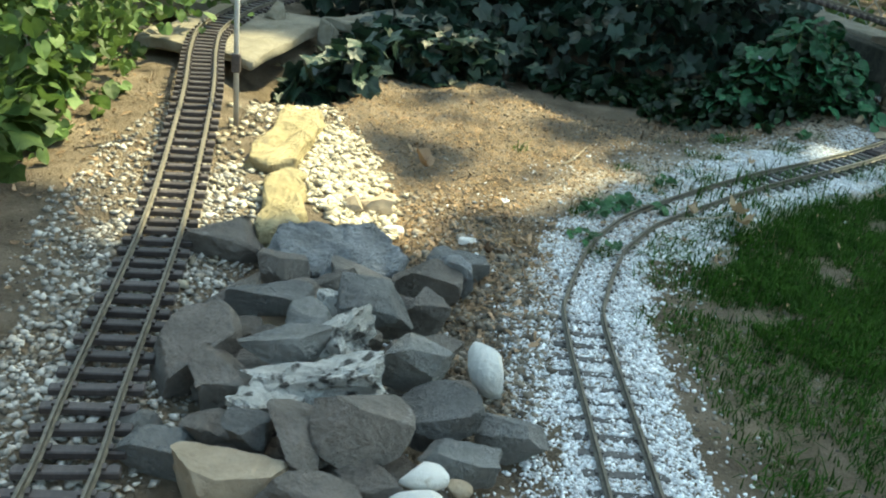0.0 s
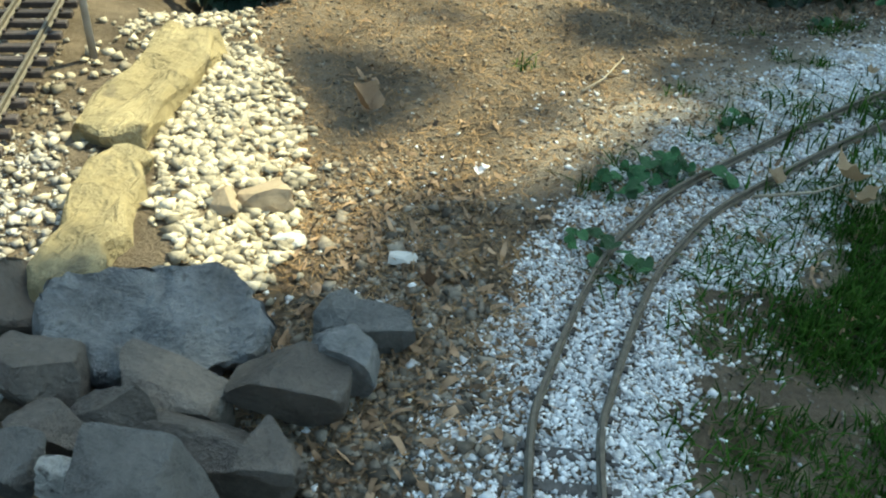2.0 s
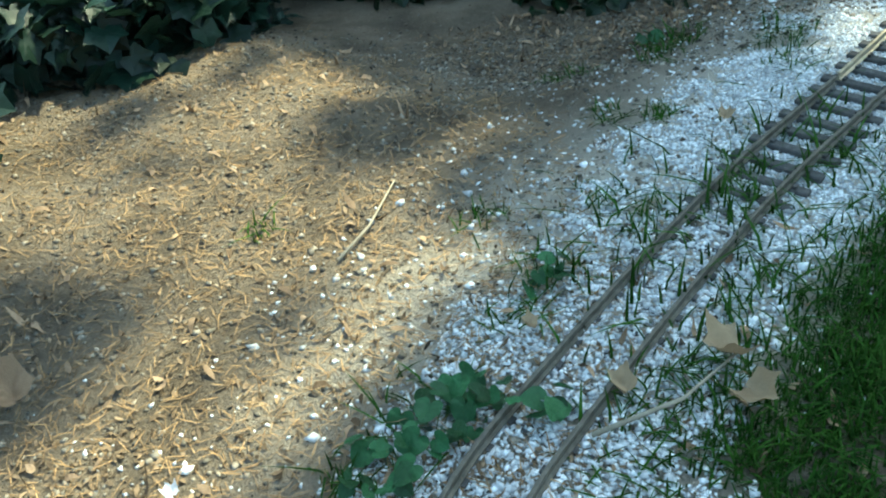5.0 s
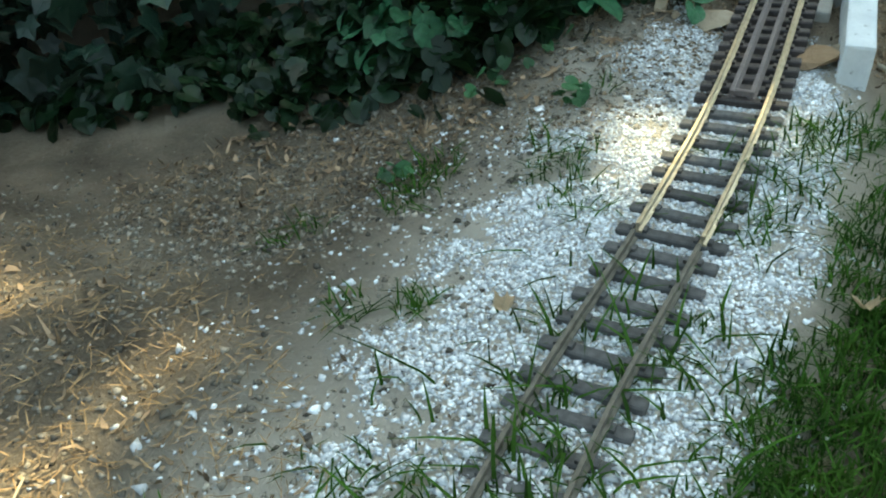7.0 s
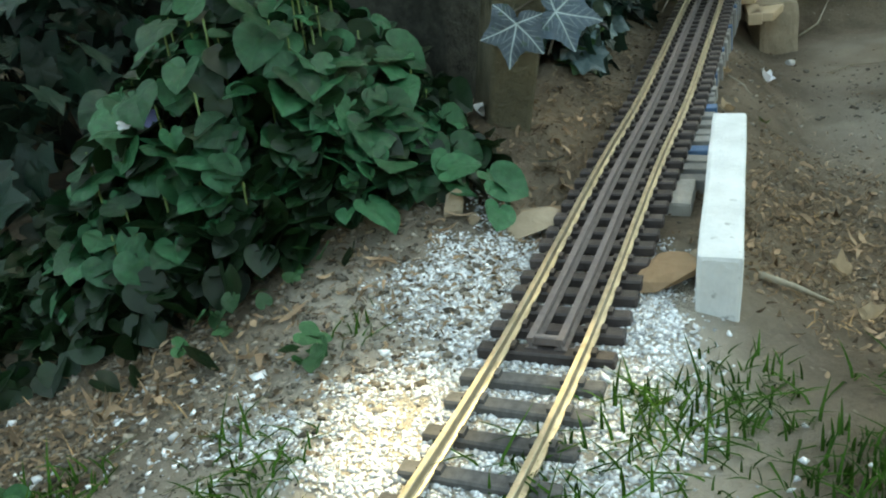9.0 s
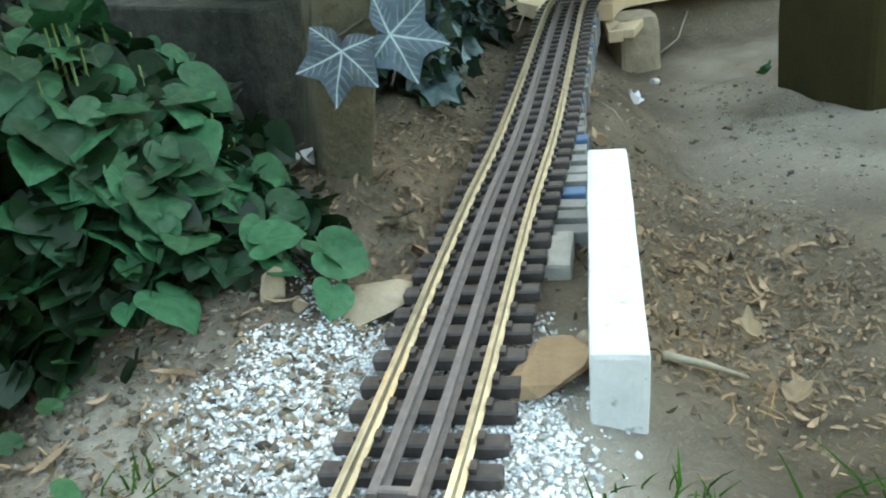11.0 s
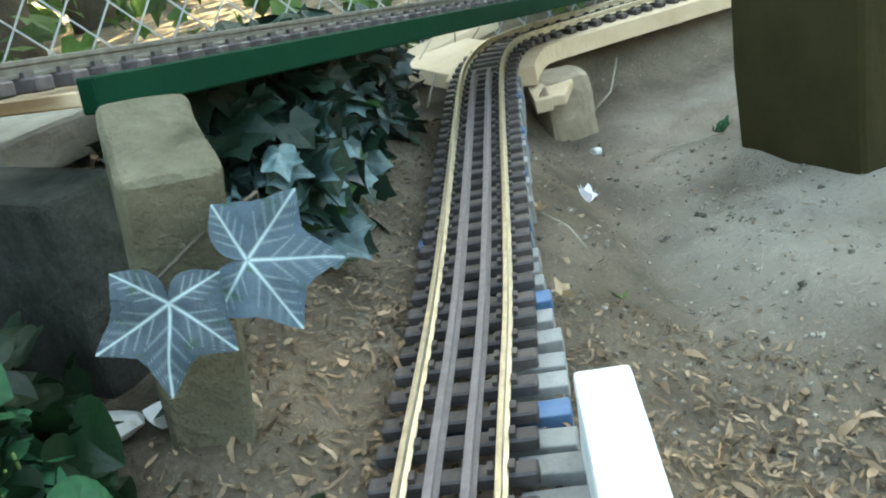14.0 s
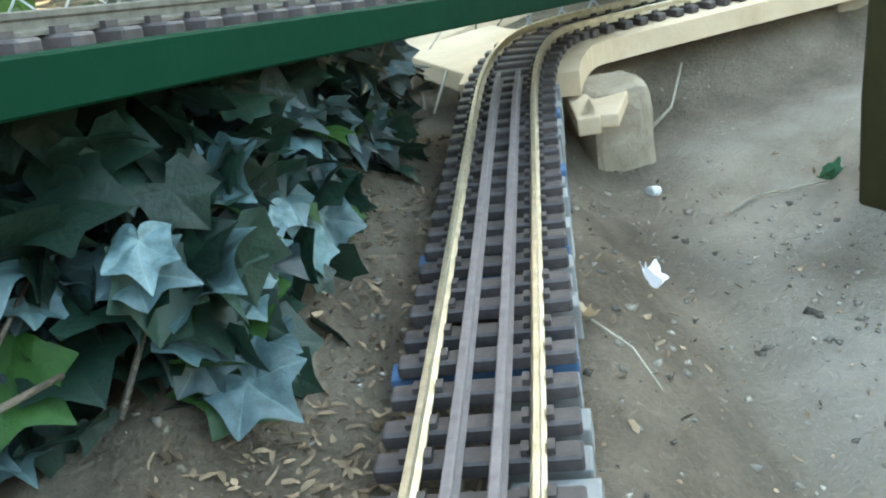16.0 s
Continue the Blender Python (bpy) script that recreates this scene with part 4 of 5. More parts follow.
def lobed_leaf(name, edge, ribs, material, seed=0.0, around=48, rings=5, cup=0.0, droop=0.22, fold=0.12, crimp=0.05, notch=0.0, branches=False):
    """A leaf of about unit length, its blade spread round the stalk's end, tip along y; the attribute vein marks its ribs."""
    turn = set(float(k) for k in np.linspace(-180, 180, around, endpoint=False))
    for r in ribs:
        turn |= {r - 2.0, float(r), r + 2.0}
    turn = np.array(sorted(turn))
    reach = np.interp(np.abs(turn), [e[0] for e in edge], [e[1] for e in edge])
    reach = reach * (1 + notch * np.sin(np.radians(turn) * 26))
    verts, vein, n = [(0.0, 0.14, 0.0)], [1.0], len(turn)
    lines = []
    for r in ribs:
        long = float(np.interp(abs(r), [e[0] for e in edge], [e[1] for e in edge]))
        u = np.array((math.sin(radians(r)), math.cos(radians(r))))
        lines.append((np.zeros(2), u * long, 0.014))
        for t in (0.22, 0.4, 0.58, 0.74):
            for w in (-42, 42):
                q = np.array((math.sin(radians(r + w)), math.cos(radians(r + w))))
                lines.append((u * long * t, u * long * t + q * long * 0.42 * (1 - t * 0.7), 0.0095))
    for k in range(1, rings + 1):
        t = k / rings
        for a, r in zip(turn, reach):
            x, y = math.sin(radians(a)) * r * t, math.cos(radians(a)) * r * t
            d2 = x * x + y * y
            gap = min(abs(a - b) for b in ribs)
            z = cup * d2 - droop * max(y, -0.2) * abs(y) + fold * abs(x) + crimp * min(gap, 25) / 25 * t * 0.6
            z += crimp * 1.6 * noise.noise((x * 2.4 + seed, y * 2.4, seed * 1.7))
            bend = 0.07 * noise.noise((seed, y * 1.5, 4.0))
            verts.append((x + bend, y + 0.14, z))
            if branches:
                best = 0.0
                for p, q, w in lines:
                    e = q - p
                    h = min(max(((x - p[0]) * e[0] + (y - p[1]) * e[1]) / (e @ e), 0), 1)
                    d = math.hypot(x - p[0] - e[0] * h, y - p[1] - e[1] * h)
                    best = max(best, (0.32 + 0.68 * (w > 0.01)) * math.exp(-((d / (w * (1.25 - 0.7 * h))) ** 2)))
                vein.append(best)
            else:
                vein.append((1 - 0.6 * t) if gap < 0.1 else 0.0)
    faces = [(0, 1 + k, 1 + (k + 1) % n) for k in range(n)]
    for r in range(rings - 1):
        faces += [(1 + r * n + k, 1 + (r + 1) * n + k, 1 + (r + 1) * n + (k + 1) % n, 1 + r * n + (k + 1) % n) for k in range(n)]
    me = mesh(name, verts, [f[::-1] for f in faces], material, True)
    me.attributes.new("vein", "FLOAT", "POINT").data.foreach_set("value", np.array(vein, np.float32))
    return me


IVY = [lobed_leaf("leaf", IVY_EDGE, IVY_RIBS, M_IVY if k < 4 else M_IVY_GREEN, k * 3.3, droop=0.15 + 0.1 * (k % 4), fold=0.2 - 0.11 * (k % 4), crimp=0.05 + 0.02 * (k % 4)) for k in range(5)]
IVY_BIG = [lobed_leaf("leaf", IVY_EDGE, IVY_RIBS, M_IVY_PALE, 5.0 + 4 * k, 220, 40, droop=0.16, fold=0.06, crimp=0.06, branches=True) for k in range(2)]
VIOLET = [lobed_leaf("leaf", HEART_EDGE, HEART_RIBS, M_VIOLET, 1 + k * 2.7, cup=c, droop=d, fold=f, crimp=0.04, notch=0.012) for k, (c, d, f) in enumerate(((0.1, 0.35, 0.1), (0.25, 0.3, 0.15), (-0.25, 0.2, 0.05), (0.0, 0.5, 0.3)))]
WEED = [lobed_leaf("leaf", HEART_EDGE, HEART_RIBS, M_WEED, 3 + k * 1.9, 24, 3, cup=0.15 * k, droop=0.3, fold=0.15) for k in range(2)]
LOW_HEART = lobed_leaf("leaf", HEART_EDGE, (0,), M_VIOLET, 2.0, 14, 2, 0.1, 0.3, 0.15)
LOW_IVY = lobed_leaf("leaf", IVY_EDGE, IVY_RIBS, M_IVY, 2.0, 10, 2, 0.0, 0.25, 0.15)


def array_of(me):
    v = np.array([p.co[:] for p in me.vertices])
    me.calc_loop_triangles()
    f = np.array([t.vertices[:] for t in me.loop_triangles])
    return v, f


def leaf_mass(name, me, places, sizes, material, out=None, flat=0.6):
    """Many leaves joined into one mesh: places (n, 3), each turned about, tipped towards out."""
    v, f = array_of(me)
    n = len(places)
    a = rng.random(n) * 2 * np.pi
    tip, roll_ = rng.normal(0.5, flat, n), rng.normal(0, 0.5, n)
    V = np.empty((n, len(v), 3))
    c, s = np.cos(roll_)[:, None], np.sin(roll_)[:, None]
    x, y, z = v[None, :, 0] * c + v[None, :, 2] * s, np.repeat(v[None, :, 1], n, 0), -v[None, :, 0] * s + v[None, :, 2] * c
    c, s = np.cos(tip)[:, None], np.sin(tip)[:, None]
    y, z = y * c + z * s, -y * s + z * c
    c, s = np.cos(a)[:, None], np.sin(a)[:, None]
    V[:, :, 0], V[:, :, 1], V[:, :, 2] = x * c - y * s, x * s + y * c, z
    V = V * sizes[:, None, None] + places[:, None]
    F = (f[None] + len(v) * np.arange(n)[:, None, None]).reshape(-1, 3)
    return quick(name, V.reshape(-1, 3), F, material)


def facing(at, to, tip, size):
    """The pose of a leaf at a place, its face towards to, its tip along tip."""
    z = (Vector(to) - Vector(at)).normalized()
    y = Vector(tip)
    y = (y - z * y.dot(z)).normalized()
    x = y.cross(z)
    m = Matrix((x, y, z)).transposed().to_4x4()
    return Matrix.Translation(at) @ m @ Matrix.Diagonal((size, size, size, 1))


def leaf_parts(parent, data, places, sizes, leans=None, loose=0.35):
    """Leaves as parts, each turned to the light, leaning by leans and hanging its tip that way."""
    for k, (p, s) in enumerate(zip(places, sizes)):
        lx, ly = leans[k] if leans is not None else (0.0, 0.0)
        up = Vector((lx + random.gauss(0, loose), ly + random.gauss(0, loose), 1.0))
        tip = Vector((lx + random.gauss(0, 0.8), ly + random.gauss(0, 0.8), -0.4))
        at = Vector(p)
        part("leaf", random.choice(data), parent, m=facing(at, at + up, tip, s))


def over(xy, lo, hi, power=1.0):
    """Places above the ground, from lo to hi."""
    h = lo + (hi - lo) * rng.random(len(xy)) ** power
    return np.c_[xy, ground_z(xy[:, 0], xy[:, 1]) + h]


def violet_patch():
    patch = empty("violet_patch", "dense patch of heart-leaved violets with small flowers", "violet plants")
    xy = np.vstack([spread(400, 0.85, 1.95, 0.17, 0.13, -20), spread(150, 0.97, 1.82, 0.08, 0.065)])
    xy[:, 0] -= np.where(xy[:, 0] > 1.0, 0.12, 0.0)

    def dome(q):
        return 0.14 * (1 - smooth(0.25, 1.15, np.hypot((q[:, 0] - 0.87) / 0.2, (q[:, 1] - 1.97) / 0.18)))

    z = ground_z(xy[:, 0], xy[:, 1]) + 0.014 + dome(xy) * rng.uniform(0.6, 1.0, len(xy)) + 0.016 * rng.random(len(xy))
    lean = np.c_[(xy[:, 0] - 0.88) * 1.2, (xy[:, 1] - 1.97) * 1.2 - 0.25]
    p = np.c_[xy, z]
    near = np.r_[np.arange(220), np.arange(400, 480)]
    leaf_parts(patch, VIOLET, p[near], np.r_[rng.uniform(0.017, 0.036, 220), rng.uniform(0.012, 0.028, 80)], lean[near], 0.42)
    # low leaves in the darkened green stand in for shade between upper leaves
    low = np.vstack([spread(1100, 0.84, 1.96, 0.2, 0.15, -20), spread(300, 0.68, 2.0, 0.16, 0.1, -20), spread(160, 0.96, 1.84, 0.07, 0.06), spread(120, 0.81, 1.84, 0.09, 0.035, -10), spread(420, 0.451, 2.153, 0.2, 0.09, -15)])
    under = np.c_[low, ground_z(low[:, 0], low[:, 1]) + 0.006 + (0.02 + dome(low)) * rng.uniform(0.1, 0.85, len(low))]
    tagged(part("low_leaves", leaf_mass("low_leaves", LOW_HEART, under, rng.uniform(0.014, 0.03, len(low)), M_LEAF_DIM), patch, "smaller inner leaves with shade put into their dark colour"), kind="stuff")
    verts, faces = [], []
    for k in range(0, 400, 3):
        x, y, top = p[k]
        v, f = tube([(x + random.uniform(-0.02, 0.02), y + 0.02, gz(x, y)), (x, y + 0.008, (top + gz(x, y)) / 2), (x, y, top)], [0.0013, 0.0011, 0.0009], 5)
        faces += [tuple(i + len(verts) for i in g) for g in f]
        verts += v
    tagged(part("stalk_tangle", mesh("stalk_tangle", verts, faces, M_STALK, True), patch, "thin pale green leaf stalks"), kind="stuff")

violet_patch()
retaining_wall()


def flower(x, y, z, material, label, size=0.011):
    f = empty("violet_flower", label, "flower", "violet flowers", m=pose(x, y, z, random.uniform(-60, -20), 0, random.uniform(120, 200)))
    petal = [(0.0, 0.0), (0.28, 0.3), (0.4, 0.65), (0.26, 0.95), (0.0, 1.02)]
    data = leaf_mesh("petal", petal, material, 0.2, 0.25)
    for k in range(5):
        part("petal", data, f, m=pose(0, 0, 0, 0, 0, 72 * k + random.uniform(-8, 8)) @ pose(0, 0, 0, 15, 0, 0) @ Matrix.Diagonal((size, size, size, 1)))
    v, fc = tube([(0, 0, 0), (0, 0.004, -0.02), (0, 0.014, -0.055)], [0.0008, 0.001, 0.001], 5)
    part("stalk", mesh("stalk", v, fc, M_VIOLET, True), f)


W_LAB, B_LAB = "small white violet flower above the leaves", "small pale blue violet flower above the leaves"
flower(0.784, 1.924, 0.09, M_PETAL_B, B_LAB, 0.0085)
flower(0.765, 1.93, 0.088, M_PETAL_W, W_LAB, 0.006)
flower(0.888, 1.965, 0.134, M_PETAL_W, W_LAB, 0.007)
flower(0.9, 1.83, 0.06, M_PETAL_W, W_LAB, 0.005)
flower(0.955, 1.939, 0.098, M_PETAL_W, W_LAB, 0.006)


def ivy_bed():
    ivy = empty("ivy_bed", "glossy dark ivy trailing over the ground by the wall", "ivy")
    xy = np.vstack([spread(330, 1.36, 2.13, 0.2, 0.1, 38), spread(260, 1.21, 1.985, 0.09, 0.07, 38), spread(150, 1.18, 2.12, 0.08, 0.1, 0)])
    rng.shuffle(xy)
    s, d = side(xy, TRACK)
    xy = xy[(d < -0.085) & (xy[:, 0] > 1.13) & (np.hypot(xy[:, 0] - 1.124, xy[:, 1] - 1.7) > 0.31) & (s < S_PLANK - 0.03)]
    p = over(xy, 0.015, 0.09)
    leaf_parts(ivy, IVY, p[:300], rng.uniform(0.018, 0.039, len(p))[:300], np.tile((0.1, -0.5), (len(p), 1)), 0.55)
    back = np.vstack([spread(800, 1.33, 2.12, 0.22, 0.11, 38), spread(900, 1.5, 2.36, 0.4, 0.16, 24), spread(300, 1.3, 2.1, 0.2, 0.08, 38)])
    s, d = side(back, TRACK)
    back = back[(d < -0.08) & ((s < S_PLANK - 0.03) | (d < -0.2))]
    back = back[np.hypot(back[:, 0] - 1.124, back[:, 1] - 1.7) > 0.31]
    # upper leaves whose pale colour stands in for sky sheen
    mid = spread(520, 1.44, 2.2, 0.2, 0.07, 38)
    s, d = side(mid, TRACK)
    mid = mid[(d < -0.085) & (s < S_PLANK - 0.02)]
    tagged(part("upper_leaves", leaf_mass("upper_leaves", IVY[1], over(mid, 0.055, 0.105), rng.uniform(0.017, 0.034, len(mid)), M_IVY_SHEEN, flat=0.45), ivy, "upper leaves over the bed with sky sheen in their grey-green colour"), kind="stuff")
    edge = spread(260, 1.2, 1.93, 0.09, 0.05, 38)
    s, d = side(edge, TRACK)
    edge = edge[(d < -0.135) & (edge[:, 0] > 1.12)]
    tagged(part("edge_leaves", leaf_mass("edge_leaves", LOW_IVY, over(edge, 0.002, 0.03), rng.uniform(0.009, 0.018, len(edge)), M_IVY_SHADED), ivy, "small dark leaves along the edge of the bed"), kind="stuff")
    # darkened leaves fill the gaps of the bed as painted shade
    tagged(part("back_leaves", leaf_mass("back_leaves", LOW_IVY, over(back, 0.0, 0.12), rng.uniform(0.016, 0.036, len(back)), M_IVY_SHADED), ivy, "smaller ivy leaves with shade put into their dark colour"), kind="stuff")
    for k in range(26):
        x, y = 1.15 + 0.026 * k + random.uniform(-0.05, 0.05), 1.98 + 0.019 * k + random.uniform(-0.04, 0.08)
        pts = [(x, y, gz(x, y) + 0.02), (x + 0.04, y + random.uniform(0, 0.05), gz(x, y) + 0.05), (x + 0.09, y + 0.05, gz(x + 0.09, y + 0.05) + random.uniform(0.03, 0.09))]
        v, f = tube(pts, [0.0014, 0.0012, 0.0008], 5)
        part("stem", mesh("stem", v, f, M_TWIG if k % 2 else M_BARK, True), ivy, "thin woody stem")


ivy_bed()


def wall_ivy():
    """The two large veined leaves that hang in front of the post."""
    spray = empty("ivy_spray", "two large white-veined ivy leaves hanging by the post", "ivy")
    for data, at, tip, size in ((IVY_BIG[0], (1.0803, 1.812, 0.12), (0.032, -0.016, -0.011), 0.043), (IVY_BIG[1], (1.0547, 1.815, 0.121), (-0.0175, -0.013, -0.0275), 0.039)):
        part("leaf", data, spray, m=facing(at, (0.95, 1.5, 0.3), tip, size))
    v, f = tube([(1.05, 1.826, 0.12), (1.085, 1.834, 0.128), (1.13, 1.87, 0.12), (1.17, 1.95, 0.08)], [0.0008, 0.001, 0.001, 0.001], 6)
    part("stem", mesh("stem", v, f, M_BARK, True), spray, "thin woody stem")


wall_ivy()


def back_ivy():
    """The dark ivy bank along the back of the soil, and the sunny bushes on the bank of the left track."""
    xy = np.vstack([spread(3600, 0.45, 2.5, 0.85, 0.36, 4), spread(800, 0.02, 1.95, 0.2, 0.12, 40), spread(260, -0.2, 1.66, 0.1, 0.12)])
    s, d = side(xy, TRACK)
    xy = xy[(d < -0.3) & ((xy[:, 0] < 0.66) | (xy[:, 1] > 2.1)) & (xy[:, 0] < 1.02)]
    rise = 0.3 * smooth(0.0, 0.5, xy[:, 1] - 2.0)
    p = over(xy, 0.0, 0.1)
    p[:, 2] += rise * rng.random(len(p))
    stuff("ivy_bank", leaf_mass("ivy_bank", LOW_IVY, p, rng.uniform(0.02, 0.048, len(p)), M_IVY_SHADED), "dark ivy bank at the back of the soil", "ivy")
    xy = np.vstack([spread(2600, -0.68, 1.3, 0.16, 0.5), spread(500, -0.6, 1.9, 0.2, 0.25)])
    p = over(xy, 0.0, 0.32)
    stuff("sunny_bush", leaf_mass("sunny_bush", LOW_HEART, p, rng.uniform(0.01, 0.026, len(p)), M_BUSH), "sunlit small-leaved bush beside the track", "bush")
    xy = spread(150, -0.6, 1.06, 0.07, 0.26)
    stuff("bank_ivy", leaf_mass("bank_ivy", LOW_IVY, over(xy, 0.01, 0.1), rng.uniform(0.028, 0.052, len(xy)), M_BUSH), "pale ivy leaves beside the track", "ivy")


back_ivy()


def lawn():
    xy = np.vstack([spread(60000, 0.7, 1.02, 0.36, 0.27, 42), spread(16000, 0.95, 1.2, 0.3, 0.22, 42), spread(9000, 0.42, 0.75, 0.13, 0.4)])
    s, d = side(xy, TRACK)
    keep = (d > 0.06) & (rng.random(len(d)) < 0.12 + 0.88 * smooth(0.07, 0.13, d)) & ~((s > S_GUARD - 0.02) & (d > 0.0))
    xy = xy[keep]
    thick = np.array([noise.noise((a * 11, b * 11, 2.0)) + 0.5 * noise.noise((a * 40, b * 40, 5.0)) for a, b in xy]) > rng.normal(-0.3, 0.2, len(xy))
    stuff("lawn", grass("lawn", xy[thick], rng.uniform(0.006, 0.02, thick.sum()), M_GRASS, 0.8), "patchy dark green grass beside the ballast", "grass")
    tufts = []
    for x, y, n, r in ((0.56, 1.493, 45, 0.014), (0.635, 1.667, 60, 0.02), (0.52, 1.52, 30, 0.015), (0.72, 1.53, 60, 0.03), (0.79, 1.44, 70, 0.025), (0.68, 1.36, 70, 0.03), (0.86, 1.5, 80, 0.03), (0.92, 1.51, 60, 0.02),
                       (0.24, 1.13, 60, 0.025), (0.29, 1.17, 50, 0.03), (0.36, 1.235, 40, 0.02), (0.24, 0.98, 40, 0.02), (0.5, 1.33, 50, 0.03), (0.46, 1.36, 40, 0.03), (0.57, 1.33, 50, 0.03), (0.75, 1.62, 40, 0.03), (0.4, 1.28, 50, 0.02), (0.63, 1.41, 30, 0.02), (0.33, 1.0, 90, 0.03), (0.36, 1.04, 65, 0.03), (0.4, 1.09, 65, 0.03), (0.44, 1.125, 65, 0.03), (0.48, 1.16, 65, 0.03), (0.53, 1.21, 65, 0.03), (0.3, 0.92, 70, 0.03), (0.28, 0.8, 60, 0.03), (0.85, 1.44, 90, 0.04), (0.653, 1.674, 60, 0.025), (0.736, 1.596, 50, 0.03), (0.972, 1.495, 70, 0.03), (0.93, 1.49, 90, 0.03), (0.863, 1.373, 70, 0.03), (0.366, 1.382, 40, 0.02), (0.175, 1.428, 25, 0.012), (0.611, 1.637, 40, 0.02), (0.519, 1.688, 50, 0.03), (0.995, 1.515, 35, 0.025), (1.056, 1.465, 45, 0.025), (0.842, 1.694, 20, 0.02)):
        tufts.append(spread(int(n * 1.1), x, y, r * 1.2, r * 1.2))
    xy = np.vstack(tufts)
    k = rng.integers(int(s_at(0.42, 1.19) / STEP), int(s_at(0.68, 1.405) / STEP), 280)
    long = TRACK[k] + rng.normal(0, 0.05, (280, 2))
    stuff("long_grass", grass("long_grass", long, rng.uniform(0.018, 0.036, 280), M_GRASS, 0.9), "long thin grass blades growing through the track", "grass")
    stuff("grass_tufts", grass("grass_tufts", xy, rng.uniform(0.006, 0.02, len(xy)), M_GRASS, 1.4), "small grass tufts growing in the ballast", "grass")


lawn()


def weeds():
    for x, y, n, r in ((0.256, 1.12, 22, 0.03), (0.296, 1.15, 24, 0.03), (0.322, 1.17, 10, 0.02), (0.393, 1.26, 10, 0.016), (0.804, 1.695, 9, 0.016), (0.765, 1.798, 12, 0.025), (0.829, 1.793, 12, 0.03), (0.618, 1.676, 8, 0.02), (0.24, 0.985, 8, 0.025), (0.22, 1.02, 8, 0.02), (0.36, 1.14, 8, 0.02)):
        w = empty("weed", "low broad-leaved green weed on the ground", "weed", "low weeds")
        xy = spread(n, x, y, r, r)
        leaf_parts(w, WEED, over(xy, 0.003, 0.018), rng.uniform(0.007, 0.015, n), None, 0.6)


weeds()


def litter():
    xy = np.vstack([spread(6500, 0.15, 1.42, 0.32, 0.48), spread(1600, 0.05, 0.95, 0.12, 0.2), spread(200, 1.2, 1.66, 0.13, 0.07, 42), spread(350, 0.62, 1.84, 0.28, 0.12, -10)])
    stuff("needle_litter", flakes("needle_litter", xy, rng.uniform(0.004, 0.015, len(xy)), rng.uniform(0.0004, 0.0009, len(xy)), M_STRAW, 0.002, 0.15, 0.2), "dry straw and needles on the soil", "litter")
    xy = np.vstack([spread(4200, 0.12, 1.42, 0.34, 0.5), spread(2600, 0.06, 0.9, 0.11, 0.32), spread(1900, 1.27, 1.71, 0.17, 0.12, 42), spread(260, 1.6, 2.0, 0.25, 0.2, 42), spread(2200, 1.14, 1.84, 0.2, 0.1, 42), spread(900, 1.4, 2.08, 0.25, 0.05, 42), spread(1500, 0.2, 1.2, 0.3, 0.3), spread(3000, 0.68, 1.8, 0.32, 0.14, -15), spread(900, 1.2, 1.62, 0.16, 0.1, 42), spread(700, -0.48, 1.1, 0.1, 0.5)])
    stuff("leaf_litter", flakes("leaf_litter", xy, 0.001 + 0.005 * rng.random(len(xy)) ** 1.6, rng.uniform(0.0008, 0.0034, len(xy)), M_LITTER, 0.002, 0.3, 0.35), "crumbled brown leaves on the soil", "litter")

    xy = np.vstack([spread(210, 0.1, 1.45, 0.32, 0.45), spread(360, 0.06, 0.92, 0.1, 0.25), spread(170, 0.68, 1.84, 0.3, 0.1, -15), spread(110, 1.24, 1.68, 0.17, 0.09, 42), spread(60, 1.13, 1.86, 0.1, 0.05, 42), spread(140, -0.5, 1.1, 0.1, 0.5), spread(90, 0.55, 1.05, 0.2, 0.2, 42)])
    stuff("leaf_pieces", flakes("leaf_pieces", xy, 0.0035 + 0.009 * rng.random(len(xy)) ** 1.5, rng.uniform(0.002, 0.0065, len(xy)), M_SCRAP, 0.004, 0.35, 0.8), "broken curled brown leaves on the soil", "litter")


litter()


def fallen_leaf(x, y, size, material, label, turn, tipped=(10, 0), lift=0.006, seed=0):
    bm = bmesh.new()
    bm.from_mesh(IVY[0])
    for v in bm.verts:
        v.co += noise.noise_vector(v.co * 3 + Vector((seed, 0, seed))) * 0.14
        v.co.z += 1.3 * v.co.x * v.co.x + 0.6 * v.co.y * v.co.y
    me = from_bm("fallen_leaf", bm, material, True)
    ob = new("fallen_leaf", me)
    ob.matrix_basis = pose(x, y, gz(x, y) + lift, tipped[0], tipped[1], turn) @ Matrix.Diagonal((size, size, size, 1))
    tagged(ob, label, "fallen leaf", "fallen leaves")


fallen_leaf(0.0, 1.258, 0.032, M_SCRAP, "curled dead brown leaf on the soil", 60, (20, 10), 0.012, 1)
fallen_leaf(0.485, 1.15, 0.027, M_DRY, "dry tan leaf in the grass", 100, (12, 0), 0.012, 2)
fallen_leaf(0.48, 1.117, 0.024, M_DRY, "dry tan leaf in the grass", 200, (8, 10), 0.012, 3)
fallen_leaf(0.411, 1.139, 0.015, M_DRY, "dry tan leaf beside the rail", 40, (10, 0), 0.01, 4)
fallen_leaf(0.605, 1.44, 0.012, M_DRY, "dry tan leaf on the ballast", 320, (10, 0), 0.008, 5)
fallen_leaf(1.15, 1.565, 0.014, M_DRY, "dry tan leaf on the soil", 250, (10, 0), 0.008, 6)
